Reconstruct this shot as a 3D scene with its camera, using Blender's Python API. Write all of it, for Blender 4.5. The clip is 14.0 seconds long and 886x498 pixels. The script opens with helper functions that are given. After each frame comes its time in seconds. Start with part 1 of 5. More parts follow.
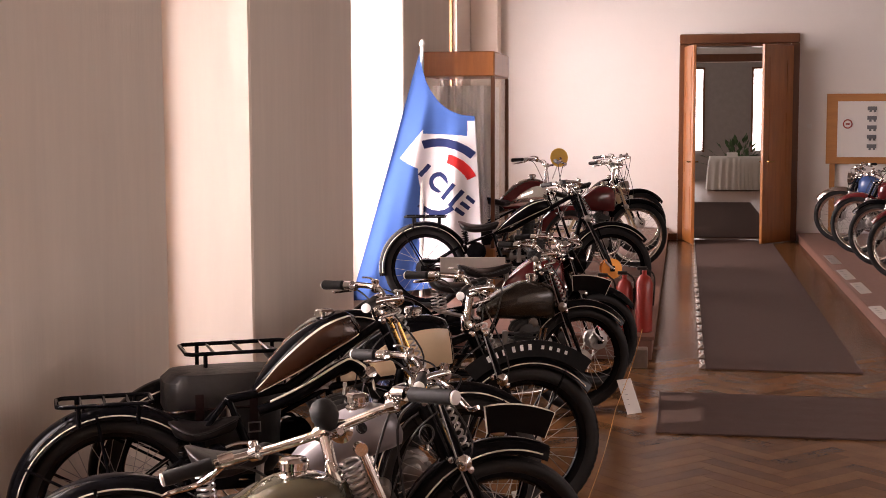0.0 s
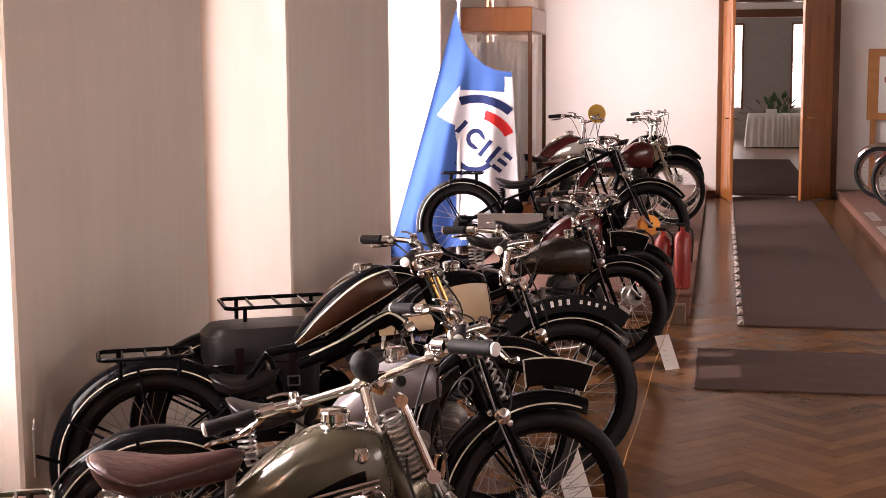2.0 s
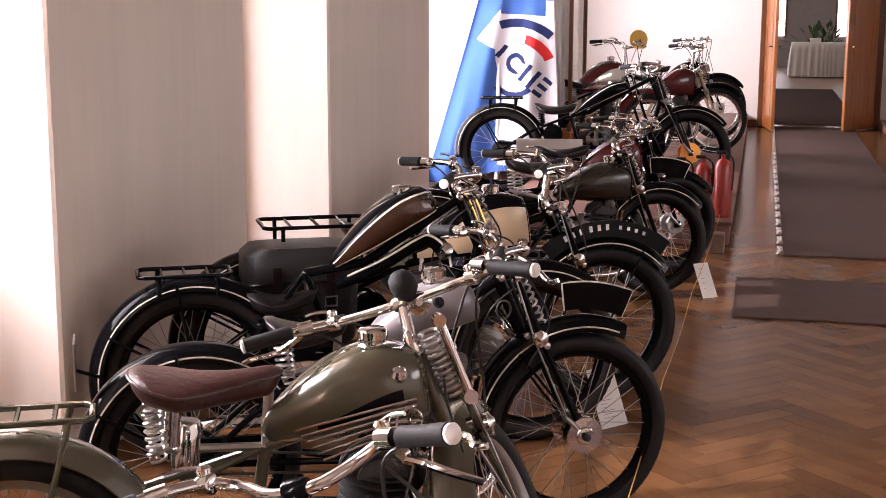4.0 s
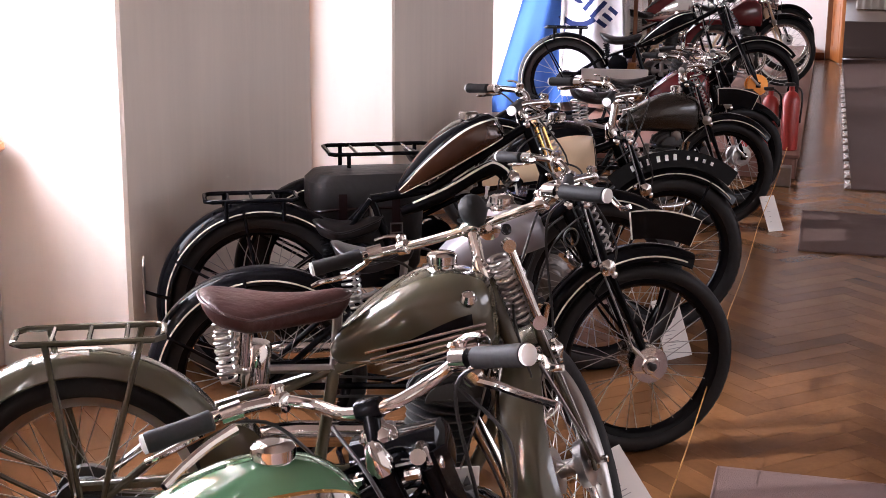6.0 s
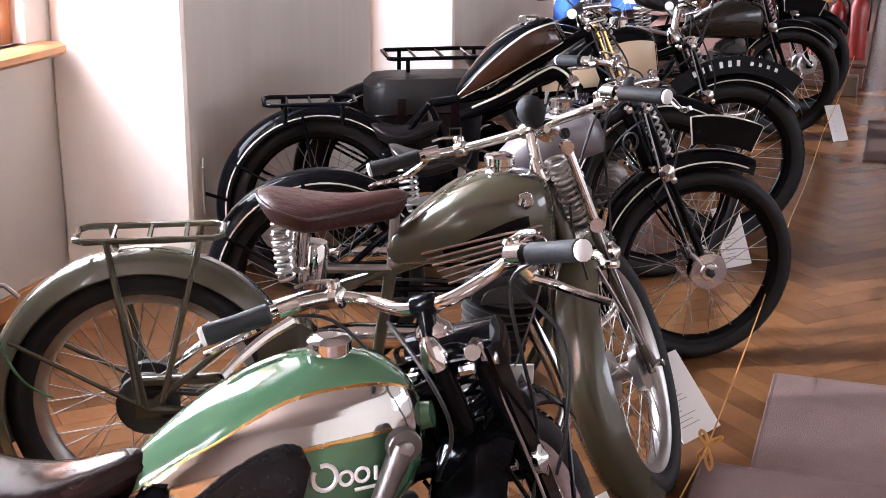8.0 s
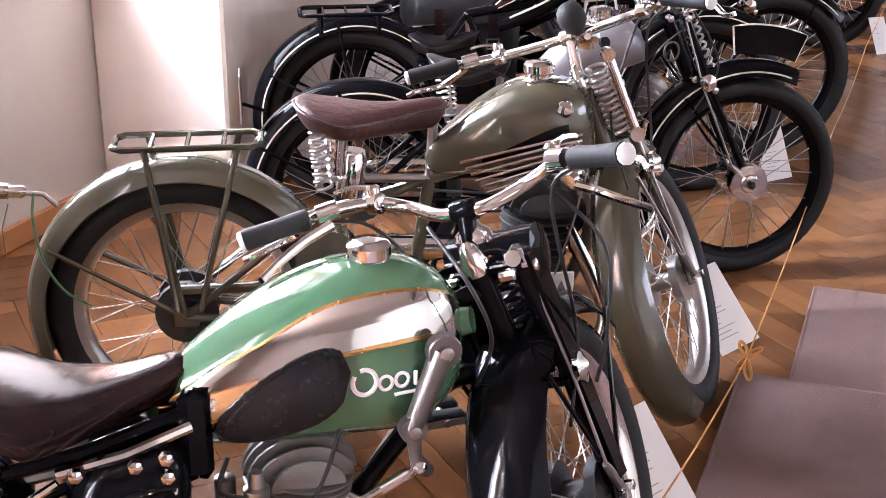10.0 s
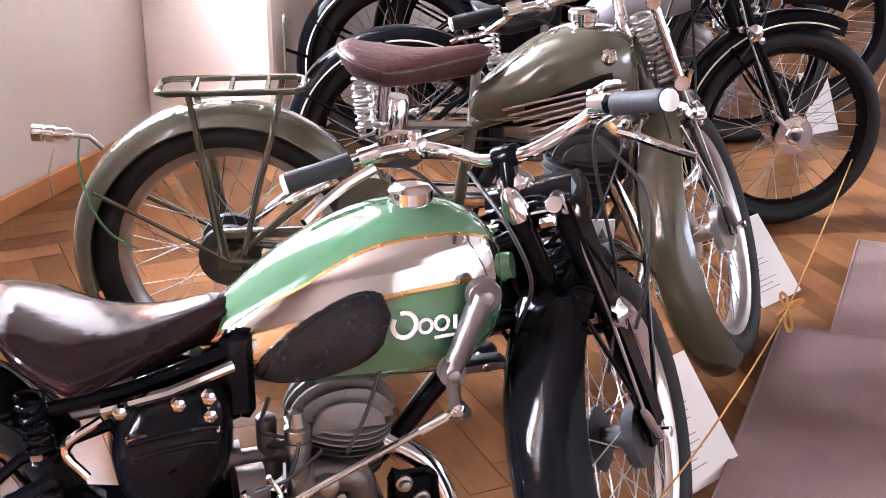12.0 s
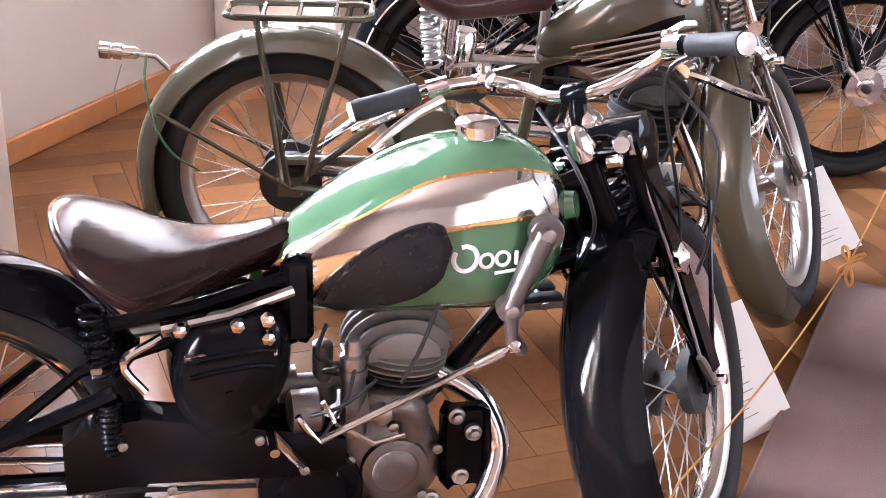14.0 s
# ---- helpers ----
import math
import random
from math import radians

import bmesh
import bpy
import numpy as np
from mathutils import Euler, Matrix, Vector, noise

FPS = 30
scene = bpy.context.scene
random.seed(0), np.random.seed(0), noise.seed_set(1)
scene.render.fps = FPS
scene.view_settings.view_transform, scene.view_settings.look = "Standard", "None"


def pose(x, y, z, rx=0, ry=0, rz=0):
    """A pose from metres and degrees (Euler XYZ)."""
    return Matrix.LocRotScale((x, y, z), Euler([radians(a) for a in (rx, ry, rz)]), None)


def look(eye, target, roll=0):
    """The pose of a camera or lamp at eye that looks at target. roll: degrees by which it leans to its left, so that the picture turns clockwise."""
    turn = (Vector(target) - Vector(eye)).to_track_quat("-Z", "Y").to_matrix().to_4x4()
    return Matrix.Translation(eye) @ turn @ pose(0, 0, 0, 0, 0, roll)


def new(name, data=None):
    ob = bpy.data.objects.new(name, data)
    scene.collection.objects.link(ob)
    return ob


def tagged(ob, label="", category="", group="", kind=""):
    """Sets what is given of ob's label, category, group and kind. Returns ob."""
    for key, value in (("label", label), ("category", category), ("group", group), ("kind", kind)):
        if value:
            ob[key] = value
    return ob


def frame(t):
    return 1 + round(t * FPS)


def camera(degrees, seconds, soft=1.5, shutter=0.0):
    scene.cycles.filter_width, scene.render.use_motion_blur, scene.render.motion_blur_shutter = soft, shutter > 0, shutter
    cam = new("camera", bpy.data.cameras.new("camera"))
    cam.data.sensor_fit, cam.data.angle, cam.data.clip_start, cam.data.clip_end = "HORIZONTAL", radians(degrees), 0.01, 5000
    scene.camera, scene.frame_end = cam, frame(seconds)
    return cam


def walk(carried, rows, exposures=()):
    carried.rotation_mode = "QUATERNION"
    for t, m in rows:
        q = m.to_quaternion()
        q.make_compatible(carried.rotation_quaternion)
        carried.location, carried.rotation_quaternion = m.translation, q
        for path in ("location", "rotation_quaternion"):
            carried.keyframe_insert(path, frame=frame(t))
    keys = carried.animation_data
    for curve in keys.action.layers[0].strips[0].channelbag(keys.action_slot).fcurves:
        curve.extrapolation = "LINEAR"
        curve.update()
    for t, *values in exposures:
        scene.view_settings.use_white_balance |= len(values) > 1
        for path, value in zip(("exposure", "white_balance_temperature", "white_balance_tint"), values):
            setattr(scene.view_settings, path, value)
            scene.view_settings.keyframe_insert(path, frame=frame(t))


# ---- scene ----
cam = camera(36.0, 14.0, soft=0.85)
PATH = [
    (0, (0.838, -0.524, 1.693), (0.493, 1.437, 1.5), -0.2),
    (0.5, (0.841, -0.528, 1.691), (0.489, 1.431, 1.491), -0.1),
    (1, (0.835, -0.525, 1.688), (0.469, 1.429, 1.473), -0.3),
    (1.5, (0.834, -0.525, 1.683), (0.454, 1.425, 1.45), -0.4),
    (2, (0.829, -0.523, 1.677), (0.433, 1.421, 1.424), -0.4),
    (2.5, (0.822, -0.509, 1.67), (0.417, 1.428, 1.385), -0.2),
    (3, (0.822, -0.506, 1.666), (0.405, 1.425, 1.354), -0.1),
    (5.5, (0.793, -0.501, 1.639), (0.294, 1.387, 1.21), 0.5),
    (6, (0.785, -0.499, 1.634), (0.264, 1.377, 1.179), 0.4),
    (6.5, (0.783, -0.495, 1.628), (0.244, 1.37, 1.147), 0.2),
    (7, (0.789, -0.5, 1.623), (0.23, 1.351, 1.113), 0.1),
    (7.5, (0.794, -0.499, 1.617), (0.217, 1.338, 1.076), 0.0),
    (8, (0.793, -0.502, 1.609), (0.198, 1.318, 1.029), 0.2),
    (10.5, (0.779, -0.491, 1.579), (0.14, 1.264, 0.865), -0.2),
    (11, (0.781, -0.497, 1.577), (0.13, 1.246, 0.843), -0.1),
    (11.5, (0.783, -0.498, 1.574), (0.119, 1.233, 0.826), -0.1),
    (12, (0.786, -0.504, 1.575), (0.107, 1.218, 0.816), -0.1),
    (12.5, (0.781, -0.5, 1.571), (0.089, 1.209, 0.797), 0.3),
    (13, (0.774, -0.499, 1.57), (0.062, 1.19, 0.77), 0.7),
    (13.5, (0.769, -0.501, 1.567), (0.044, 1.171, 0.743), 1.3),
    (14, (0.767, -0.507, 1.566), (0.035, 1.152, 0.723), 1.8),
]
EXPOSURES = [(0, 0.0, 7150, 28), (3, 0.34, 6650, 25), (6.5, 0.45, 5750, 19), (8, 0.72, 5500, 15), (11, 1.32, 5400, 17), (14, 1.54, 5350, 16)]
walk(cam, [(t, look(eye, target, roll)) for t, eye, target, roll in PATH], EXPOSURES)

# ---------------- world and light ----------------
world = bpy.data.worlds.new("daylight")
scene.world = world
world.use_nodes = True
wn = world.node_tree
sky = wn.nodes.new("ShaderNodeTexSky")
sky.sky_type, sky.sun_disc = "NISHITA", False
sky.sun_elevation, sky.sun_rotation = radians(38), radians(250)
bg = wn.nodes["Background"]
bg.inputs[1].default_value = 0.15
wn.links.new(sky.outputs[0], bg.inputs[0])
sun = new("sun", bpy.data.lights.new("sun", "SUN"))
sun.data.energy, sun.data.angle, sun.data.color = 2.5, radians(0.6), (1, 0.95, 0.86)
sun.matrix_world = look((-9, -4, 9), (0, 0, 0))


def window_or_fill_light(name, x, y, z, w, h, power, out=1, col=(1.0, 0.97, 0.95)):
    lamp = bpy.data.lights.new(name, "AREA")
    lamp.shape, lamp.size, lamp.size_y, lamp.energy, lamp.color = "RECTANGLE", w, h, power, col
    ob = new(name, lamp)
    ob.matrix_world = look((x, y, z), (x + out, y, z))
    return ob


XP, XB = -1.5, -2.03           # pier faces, window wall
WINDOWS = [(-2.2, -0.6), (1.95, 3.65), (5.43, 6.70), (9.03, 10.89), (13.7, 17.0)]
for a, b in WINDOWS:
    low_ = 0.30 if 4 < b < 12 else 0.95
    window_or_fill_light("window_or_fill_light", XB - 0.30, (a + b) / 2, (low_ + 3.35) / 2, (b - a) * 0.80, 3.35 - low_, (670 if b < 0 else 140 if b < 4 else 34 if b < 9 else 80 if b < 12 else 80) * (b - a))
# Fill lamp added on the right to lighten the piers; no window there.
window_or_fill_light("window_or_fill_light", 5.45, 6.0, 1.9, 6.0, 1.1, 64, -1)
# Two fill lamps added in the next rooms, whose left wall has no windows.
window_or_fill_light("window_or_fill_light", -2.9, 23.0, 2.0, 1.6, 2.0, 55, 1)
window_or_fill_light("window_or_fill_light", -2.9, 31.0, 2.0, 1.6, 2.0, 90, 1)

# ---------------- materials ----------------


def material(name, base, rough=0.5, metal=0.0, coat=0.0, vary=0.15, scale=8.0, bump=0.0, bump_scale=60.0, second=None, stretch=(1, 1, 1), island=False, spec=0.5):
    m = bpy.data.materials.new(name)
    m.use_nodes = True
    t = m.node_tree
    p = t.nodes["Principled BSDF"]
    p.inputs["Roughness"].default_value, p.inputs["Metallic"].default_value = rough, metal
    p.inputs["Coat Weight"].default_value, p.inputs["Coat Roughness"].default_value = coat, 0.05
    p.inputs["Specular IOR Level"].default_value = spec
    co = t.nodes.new("ShaderNodeTexCoord")
    mp = t.nodes.new("ShaderNodeMapping")
    mp.inputs["Scale"].default_value = stretch
    t.links.new(co.outputs["Object"], mp.inputs["Vector"])
    n1 = t.nodes.new("ShaderNodeTexNoise")
    n1.inputs["Scale"].default_value, n1.inputs["Detail"].default_value = scale, 6
    t.links.new(mp.outputs[0], n1.inputs["Vector"])
    n2 = t.nodes.new("ShaderNodeTexNoise")
    n2.inputs["Scale"].default_value, n2.inputs["Detail"].default_value = scale * 9, 3
    t.links.new(mp.outputs[0], n2.inputs["Vector"])
    mix = t.nodes.new("ShaderNodeMix")
    mix.data_type = "RGBA"
    dark = tuple(c * (1 - vary) for c in base)
    mix.inputs["A"].default_value = (*dark, 1)
    mix.inputs["B"].default_value = (*(second or tuple(min(1, c * (1 + vary)) for c in base)), 1)
    add = t.nodes.new("ShaderNodeMath")
    add.operation = "ADD"
    half = t.nodes.new("ShaderNodeMath")
    half.operation, half.inputs[1].default_value = "MULTIPLY_ADD", 0.4
    half.inputs[2].default_value = -0.2
    t.links.new(n2.outputs["Fac"], half.inputs[0])
    t.links.new(n1.outputs["Fac"], add.inputs[0])
    t.links.new(half.outputs[0], add.inputs[1])
    t.links.new(add.outputs[0], mix.inputs["Factor"])
    colour = mix.outputs["Result"]
    if island:
        info = t.nodes.new("ShaderNodeObjectInfo")
        geo = t.nodes.new("ShaderNodeNewGeometry")
        both = t.nodes.new("ShaderNodeMath")
        both.operation = "ADD"
        t.links.new(info.outputs["Random"], both.inputs[0])
        t.links.new(geo.outputs["Random Per Island"], both.inputs[1])
        fr = t.nodes.new("ShaderNodeMath")
        fr.operation = "FRACT"
        t.links.new(both.outputs[0], fr.inputs[0])
        hsv = t.nodes.new("ShaderNodeHueSaturation")
        rng = t.nodes.new("ShaderNodeMapRange")
        rng.inputs["To Min"].default_value, rng.inputs["To Max"].default_value = 0.74, 1.26
        t.links.new(fr.outputs[0], rng.inputs["Value"])
        t.links.new(rng.outputs[0], hsv.inputs["Value"])
        t.links.new(colour, hsv.inputs["Color"])
        colour = hsv.outputs[0]
    t.links.new(colour, p.inputs["Base Color"])
    rr = t.nodes.new("ShaderNodeMapRange")
    rr.inputs["To Min"].default_value, rr.inputs["To Max"].default_value = max(0.02, rough * 0.75), min(1, rough * 1.3)
    t.links.new(n2.outputs["Fac"], rr.inputs["Value"])
    t.links.new(rr.outputs[0], p.inputs["Roughness"])
    if bump:
        nb = t.nodes.new("ShaderNodeTexNoise")
        nb.inputs["Scale"].default_value, nb.inputs["Detail"].default_value = bump_scale, 4
        t.links.new(mp.outputs[0], nb.inputs["Vector"])
        bp = t.nodes.new("ShaderNodeBump")
        bp.inputs["Strength"].default_value, bp.inputs["Distance"].default_value = bump, 0.01
        t.links.new(nb.outputs["Fac"], bp.inputs["Height"])
        t.links.new(bp.outputs[0], p.inputs["Normal"])
    return m


PLASTER = material("plaster", (0.82, 0.755, 0.68), 0.85, vary=0.13, scale=1.6, stretch=(1, 1.6, 0.16), bump=0.15, bump_scale=25)
WHITEWASH = material("whitewash", (0.80, 0.77, 0.74), 0.85, vary=0.03, scale=1.5, bump=0.1, bump_scale=30)
# Plaster darkened for the unseen right wall, so that it bounces less light.
DIMWALL = material("dimmed_plaster", (0.40, 0.36, 0.31), 0.85, vary=0.08, scale=1.5, bump=0.1, bump_scale=25)
PADRUBBER = material("pad_rubber", (0.008, 0.008, 0.009), 0.25, spec=0.3, vary=0.2)
BLACKSEAT = material("black_seat_leather", (0.010, 0.008, 0.008), 0.32, vary=0.4, scale=10, bump=0.06, bump_scale=60, spec=0.3)
PARQUET = material("parquet", (0.140, 0.063, 0.025), 0.22, coat=0.0, vary=0.35, scale=6, bump=0.012, bump_scale=160, spec=0.06, island=True, stretch=(1, 1, 1))
SUBFLOOR = material("subfloor", (0.10, 0.05, 0.03), 0.6)
# Same carpet twice: the near copy is paler for the stronger light there.
LITCARPET = material("lit_carpet", (0.175, 0.116, 0.104), 0.95, vary=0.12, scale=14, bump=0.5, bump_scale=250, spec=0.15)
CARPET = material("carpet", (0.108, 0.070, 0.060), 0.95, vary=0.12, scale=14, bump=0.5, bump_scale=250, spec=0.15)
OAK = material("stained_wood", (0.42, 0.145, 0.035), 0.35, vary=0.3, scale=3, stretch=(6, 6, 0.6), coat=0.3)
DARKWOOD = material("dark_wood", (0.15, 0.055, 0.022), 0.35, vary=0.3, scale=3, stretch=(6, 6, 0.6), coat=0.2)
LIGHTWOOD = material("light_wood", (0.50, 0.22, 0.075), 0.4, vary=0.2, scale=3, stretch=(1, 6, 6))
BLACK = material("black_enamel", (0.004, 0.004, 0.005), 0.05, vary=0.2, spec=0.11)
WORNBLACK = material("worn_black", (0.013, 0.012, 0.012), 0.42, vary=0.35, scale=20, bump=0.35, bump_scale=28)
GREEN = material("green_enamel", (0.080, 0.185, 0.095), 0.12, coat=1.0, vary=0.06, scale=5)
OLIVE = material("olive_enamel", (0.074, 0.068, 0.042), 0.18, coat=0.8, vary=0.07, scale=5)
SILVER = material("silver_paint", (0.22, 0.205, 0.22), 0.32, metal=0.3, coat=0.15, vary=0.05, scale=3)
MAROON = material("maroon_enamel", (0.12, 0.014, 0.016), 0.18, coat=0.7, vary=0.1)
RED = material("red_paint", (0.36, 0.03, 0.022), 0.35, coat=0.3, vary=0.12)
COPPER = material("copper_paint", (0.050, 0.020, 0.010), 0.16, metal=0.3, coat=0.4, vary=0.08, scale=3)
CREAM = material("cream_paint", (0.66, 0.50, 0.32), 0.35, coat=0.3, vary=0.08)
BLUE = material("blue_paint", (0.05, 0.11, 0.30), 0.25, coat=0.5, vary=0.1)
CHROME = material("chrome", (0.74, 0.72, 0.71), 0.10, metal=1.0, vary=0.06, scale=25)
STEEL = material("dull_steel", (0.42, 0.40, 0.38), 0.33, metal=1.0, vary=0.2, scale=30)
ALLOY = material("cast_alloy", (0.19, 0.172, 0.16), 0.38, metal=0.85, vary=0.15, scale=30, bump=0.12, bump_scale=160)
IRON = material("cast_iron", (0.022, 0.021, 0.020), 0.55, vary=0.3, scale=30, bump=0.15, bump_scale=120)
FINGREY = material("fin_grey", (0.21, 0.195, 0.18), 0.5, metal=0.4, vary=0.2, scale=20, bump=0.1, bump_scale=120)
BRASS = material("brass", (0.60, 0.36, 0.13), 0.25, metal=1.0, vary=0.15)
RUBBER = material("rubber", (0.014, 0.0135, 0.014), 0.6, spec=0.3, vary=0.3, scale=15, bump=0.1, bump_scale=90)
LEATHER = material("brown_leather", (0.055, 0.020, 0.017), 0.34, vary=0.35, scale=6, bump=0.35, bump_scale=45)
DARKLEATHER = material("dark_leather", (0.015, 0.007, 0.007), 0.13, vary=0.5, scale=9, bump=0.05, bump_scale=40, spec=0.28)
LINE = material("pinstripe", (0.72, 0.68, 0.58), 0.4, vary=0.08)
PAPER = material("paper", (0.80, 0.77, 0.74), 0.7, vary=0.04)
CARDINK = material("faint_print", (0.36, 0.35, 0.35), 0.7)
INK = material("ink", (0.16, 0.16, 0.17), 0.7)
WHITE = material("white_paint", (0.80, 0.80, 0.78), 0.4, vary=0.04)
CLOTH = material("white_cloth", (0.75, 0.74, 0.70), 0.9, vary=0.06, bump=0.2)
VOILE = material("voile", (0.92, 0.91, 0.88), 0.9, vary=0.05)
_v = VOILE.node_tree
_vt, _vm = _v.nodes.new("ShaderNodeBsdfTranslucent"), _v.nodes.new("ShaderNodeMixShader")
_vt.inputs["Color"].default_value = (0.94, 0.93, 0.90, 1)
_vm.inputs["Fac"].default_value = 0.55
_v.links.new(_v.nodes["Principled BSDF"].outputs[0], _vm.inputs[1])
_v.links.new(_vt.outputs[0], _vm.inputs[2])
_v.links.new(_vm.outputs[0], _v.nodes["Material Output"].inputs["Surface"])
FLAGBLUE = material("blue_cloth", (0.05, 0.12, 0.36), 0.85, vary=0.08, scale=4, bump=0.15, bump_scale=200, spec=0.1)
FLAGWHITE = material("flag_white", (0.66, 0.65, 0.68), 0.85, vary=0.04, spec=0.1)
NAVY = material("navy_cloth", (0.02, 0.03, 0.10), 0.85, vary=0.1, spec=0.1)
FLAGRED = material("red_cloth", (0.55, 0.03, 0.03), 0.85, vary=0.1, spec=0.1)
ROPE = material("yellow_cord", (0.50, 0.24, 0.05), 0.7, vary=0.2, bump=0.3, bump_scale=300)
YELLOW = material("yellow_paint", (0.62, 0.36, 0.03), 0.4, vary=0.1)
# Hub colour that stands in for an orange reflection on a far wheel.
AMBERGLOW = material("amber_reflection", (0.75, 0.30, 0.06), 0.3, vary=0.2, metal=0.6)
PLANT = material("plant_leaf", (0.04, 0.09, 0.03), 0.6, vary=0.3)
GLASS = bpy.data.materials.new("glass")
GLASS.use_nodes = True
_t = GLASS.node_tree
_clear, _shine, _both = _t.nodes.new("ShaderNodeBsdfTransparent"), _t.nodes.new("ShaderNodeBsdfGlossy"), _t.nodes.new("ShaderNodeMixShader")
_shine.inputs["Roughness"].default_value, _both.inputs["Fac"].default_value = 0.02, 0.07
_t.links.new(_clear.outputs[0], _both.inputs[1])
_t.links.new(_shine.outputs[0], _both.inputs[2])
_t.links.new(_both.outputs[0], _t.nodes["Material Output"].inputs["Surface"])
SKYGLOW = bpy.data.materials.new("bright_daylight")
SKYGLOW.use_nodes = True
_e = SKYGLOW.node_tree.nodes["Principled BSDF"]
_e.inputs["Base Color"].default_value = (0.8, 0.8, 0.8, 1)
_e.inputs["Emission Color"].default_value, _e.inputs["Emission Strength"].default_value = (1, 0.99, 0.97, 1), 4.0

# ---------------- mesh tools ----------------


class Shape:
    """Vertices and faces gathered for one mesh."""

    def __init__(self):
        self.v, self.f = [], []

    def add(self, v, f):
        n = len(self.v)
        self.v += [Vector(p) for p in v]
        self.f += [tuple(i + n for i in q) for q in f]
        return self

    def sweep(self, rings, closed=False, caps=True):
        k, n = len(rings[0]), len(rings)
        faces = []
        for i in range(n if closed else n - 1):
            a, b = i * k, ((i + 1) % n) * k
            faces += [(a + j, a + (j + 1) % k, b + (j + 1) % k, b + j) for j in range(k)]
        if caps and not closed:
            faces += [tuple(reversed(range(k))), tuple(range((n - 1) * k, n * k))]
        return self.add([p for r in rings for p in r], faces)

    def tube(self, pts, r, k=8, smooth=0, closed=False):
        pts = [Vector(p) for p in pts]
        if smooth:
            pts = spline(pts, smooth, closed)
        rr = r if isinstance(r, (list, tuple)) else None
        rings, up = [], None
        n = len(pts)
        for i, p in enumerate(pts):
            d = (pts[(i + 1) % n] if closed or i < n - 1 else p) - (pts[i - 1] if closed or i else p)
            d.normalize()
            if up is None:
                up = d.orthogonal().normalized()
            up = (up - d * up.dot(d)).normalized()
            side = d.cross(up)
            rad = rr[0] + (rr[1] - rr[0]) * i / (n - 1) if rr else r
            rings.append([p + (up * math.cos(a) + side * math.sin(a)) * rad for a in (2 * math.pi * j / k for j in range(k))])
        return self.sweep(rings, closed)

    def lathe(self, prof, centre, axis, k=24, arc=None):
        """prof: (distance along the axis, radius)."""
        axis = Vector(axis).normalized()
        u = axis.orthogonal().normalized()
        w = axis.cross(u)
        c = Vector(centre)
        rings = [[c + axis * h + (u * math.cos(a) + w * math.sin(a)) * max(r, 1e-4) for a in (2 * math.pi * j / k for j in range(k))] for h, r in prof]
        return self.sweep(rings)

    def box(self, lo, hi, bevel=0.0):
        x0, y0, z0 = lo
        x1, y1, z1 = hi
        if bevel:
            b = bevel
            rings = []
            for z, i in ((z0, b), (z0 + b, 0), (z1 - b, 0), (z1, b)):
                xa, xb, ya, yb = x0 + i, x1 - i, y0 + i, y1 - i
                rings.append([(xa + b, ya, z), (xb - b, ya, z), (xb, ya + b, z), (xb, yb - b, z), (xb - b, yb, z), (xa + b, yb, z), (xa, yb - b, z), (xa, ya + b, z)])
            return self.sweep([[Vector(p) for p in r] for r in rings])
        v = [(x, y, z) for z in (z0, z1) for x, y in ((x0, y0), (x1, y0), (x1, y1), (x0, y1))]
        return self.add(v, [(3, 2, 1, 0), (4, 5, 6, 7), (0, 1, 5, 4), (1, 2, 6, 5), (2, 3, 7, 6), (3, 0, 4, 7)])

    def spring(self, a, b, r, wire, turns, k=6):
        a, b = Vector(a), Vector(b)
        d = (b - a).normalized()
        u = d.orthogonal().normalized()
        w = d.cross(u)
        n = int(turns * 12)
        return self.tube([a + (b - a) * (i / n) + (u * math.cos(i * math.pi / 6) + w * math.sin(i * math.pi / 6)) * r for i in range(n + 1)], wire, k)

    def moved(self, m):
        self.v = [m @ p for p in self.v]
        return self


def spline(pts, n, closed=False):
    out, k = [], len(pts)
    for i in range(k if closed else k - 1):
        p1, p2 = pts[i], pts[(i + 1) % k]
        p0 = pts[i - 1] if closed or i else p1 * 2 - p2
        p3 = pts[(i + 2) % k] if closed or i + 2 < k else p2 * 2 - p1
        for j in range(n):
            t = j / n
            out.append(0.5 * (2 * p1 + (p2 - p0) * t + (2 * p0 - 5 * p1 + 4 * p2 - p3) * t * t + (3 * p1 - p0 - 3 * p2 + p3) * t ** 3))
    if not closed:
        out.append(pts[-1])
    return out


def mesh_of(name, shape, mat, sharp=40):
    me = bpy.data.meshes.new(name)
    me.from_pydata([tuple(p) for p in shape.v], [], shape.f)
    me.materials.append(mat)
    me.polygons.foreach_set("use_smooth", [True] * len(me.polygons))
    me.set_sharp_from_angle(angle=radians(sharp))
    return me


def part(name, shape, mat, parent=None, label="", sharp=40):
    ob = new(name, mesh_of(name, shape, mat, sharp))
    ob.parent = parent
    if label:
        ob["label"] = label
    return ob


def thing(name, label, category, m=None, group="", kind=""):
    ob = new(name)
    ob.empty_display_size = 0.1
    if m is not None:
        ob.matrix_world = m
    return tagged(ob, label, category, group, kind)


def structure(name, shape, mat, label="", category=""):
    return tagged(part(name, shape, mat), label, category, kind="structure")

# ---------------- the room ----------------
Y0, Y1, XR, TOP = -4.5, 18.4, 5.6, 4.1
DX0, DX1, DZ = 0.90, 2.24, 2.66      # door opening in the end wall


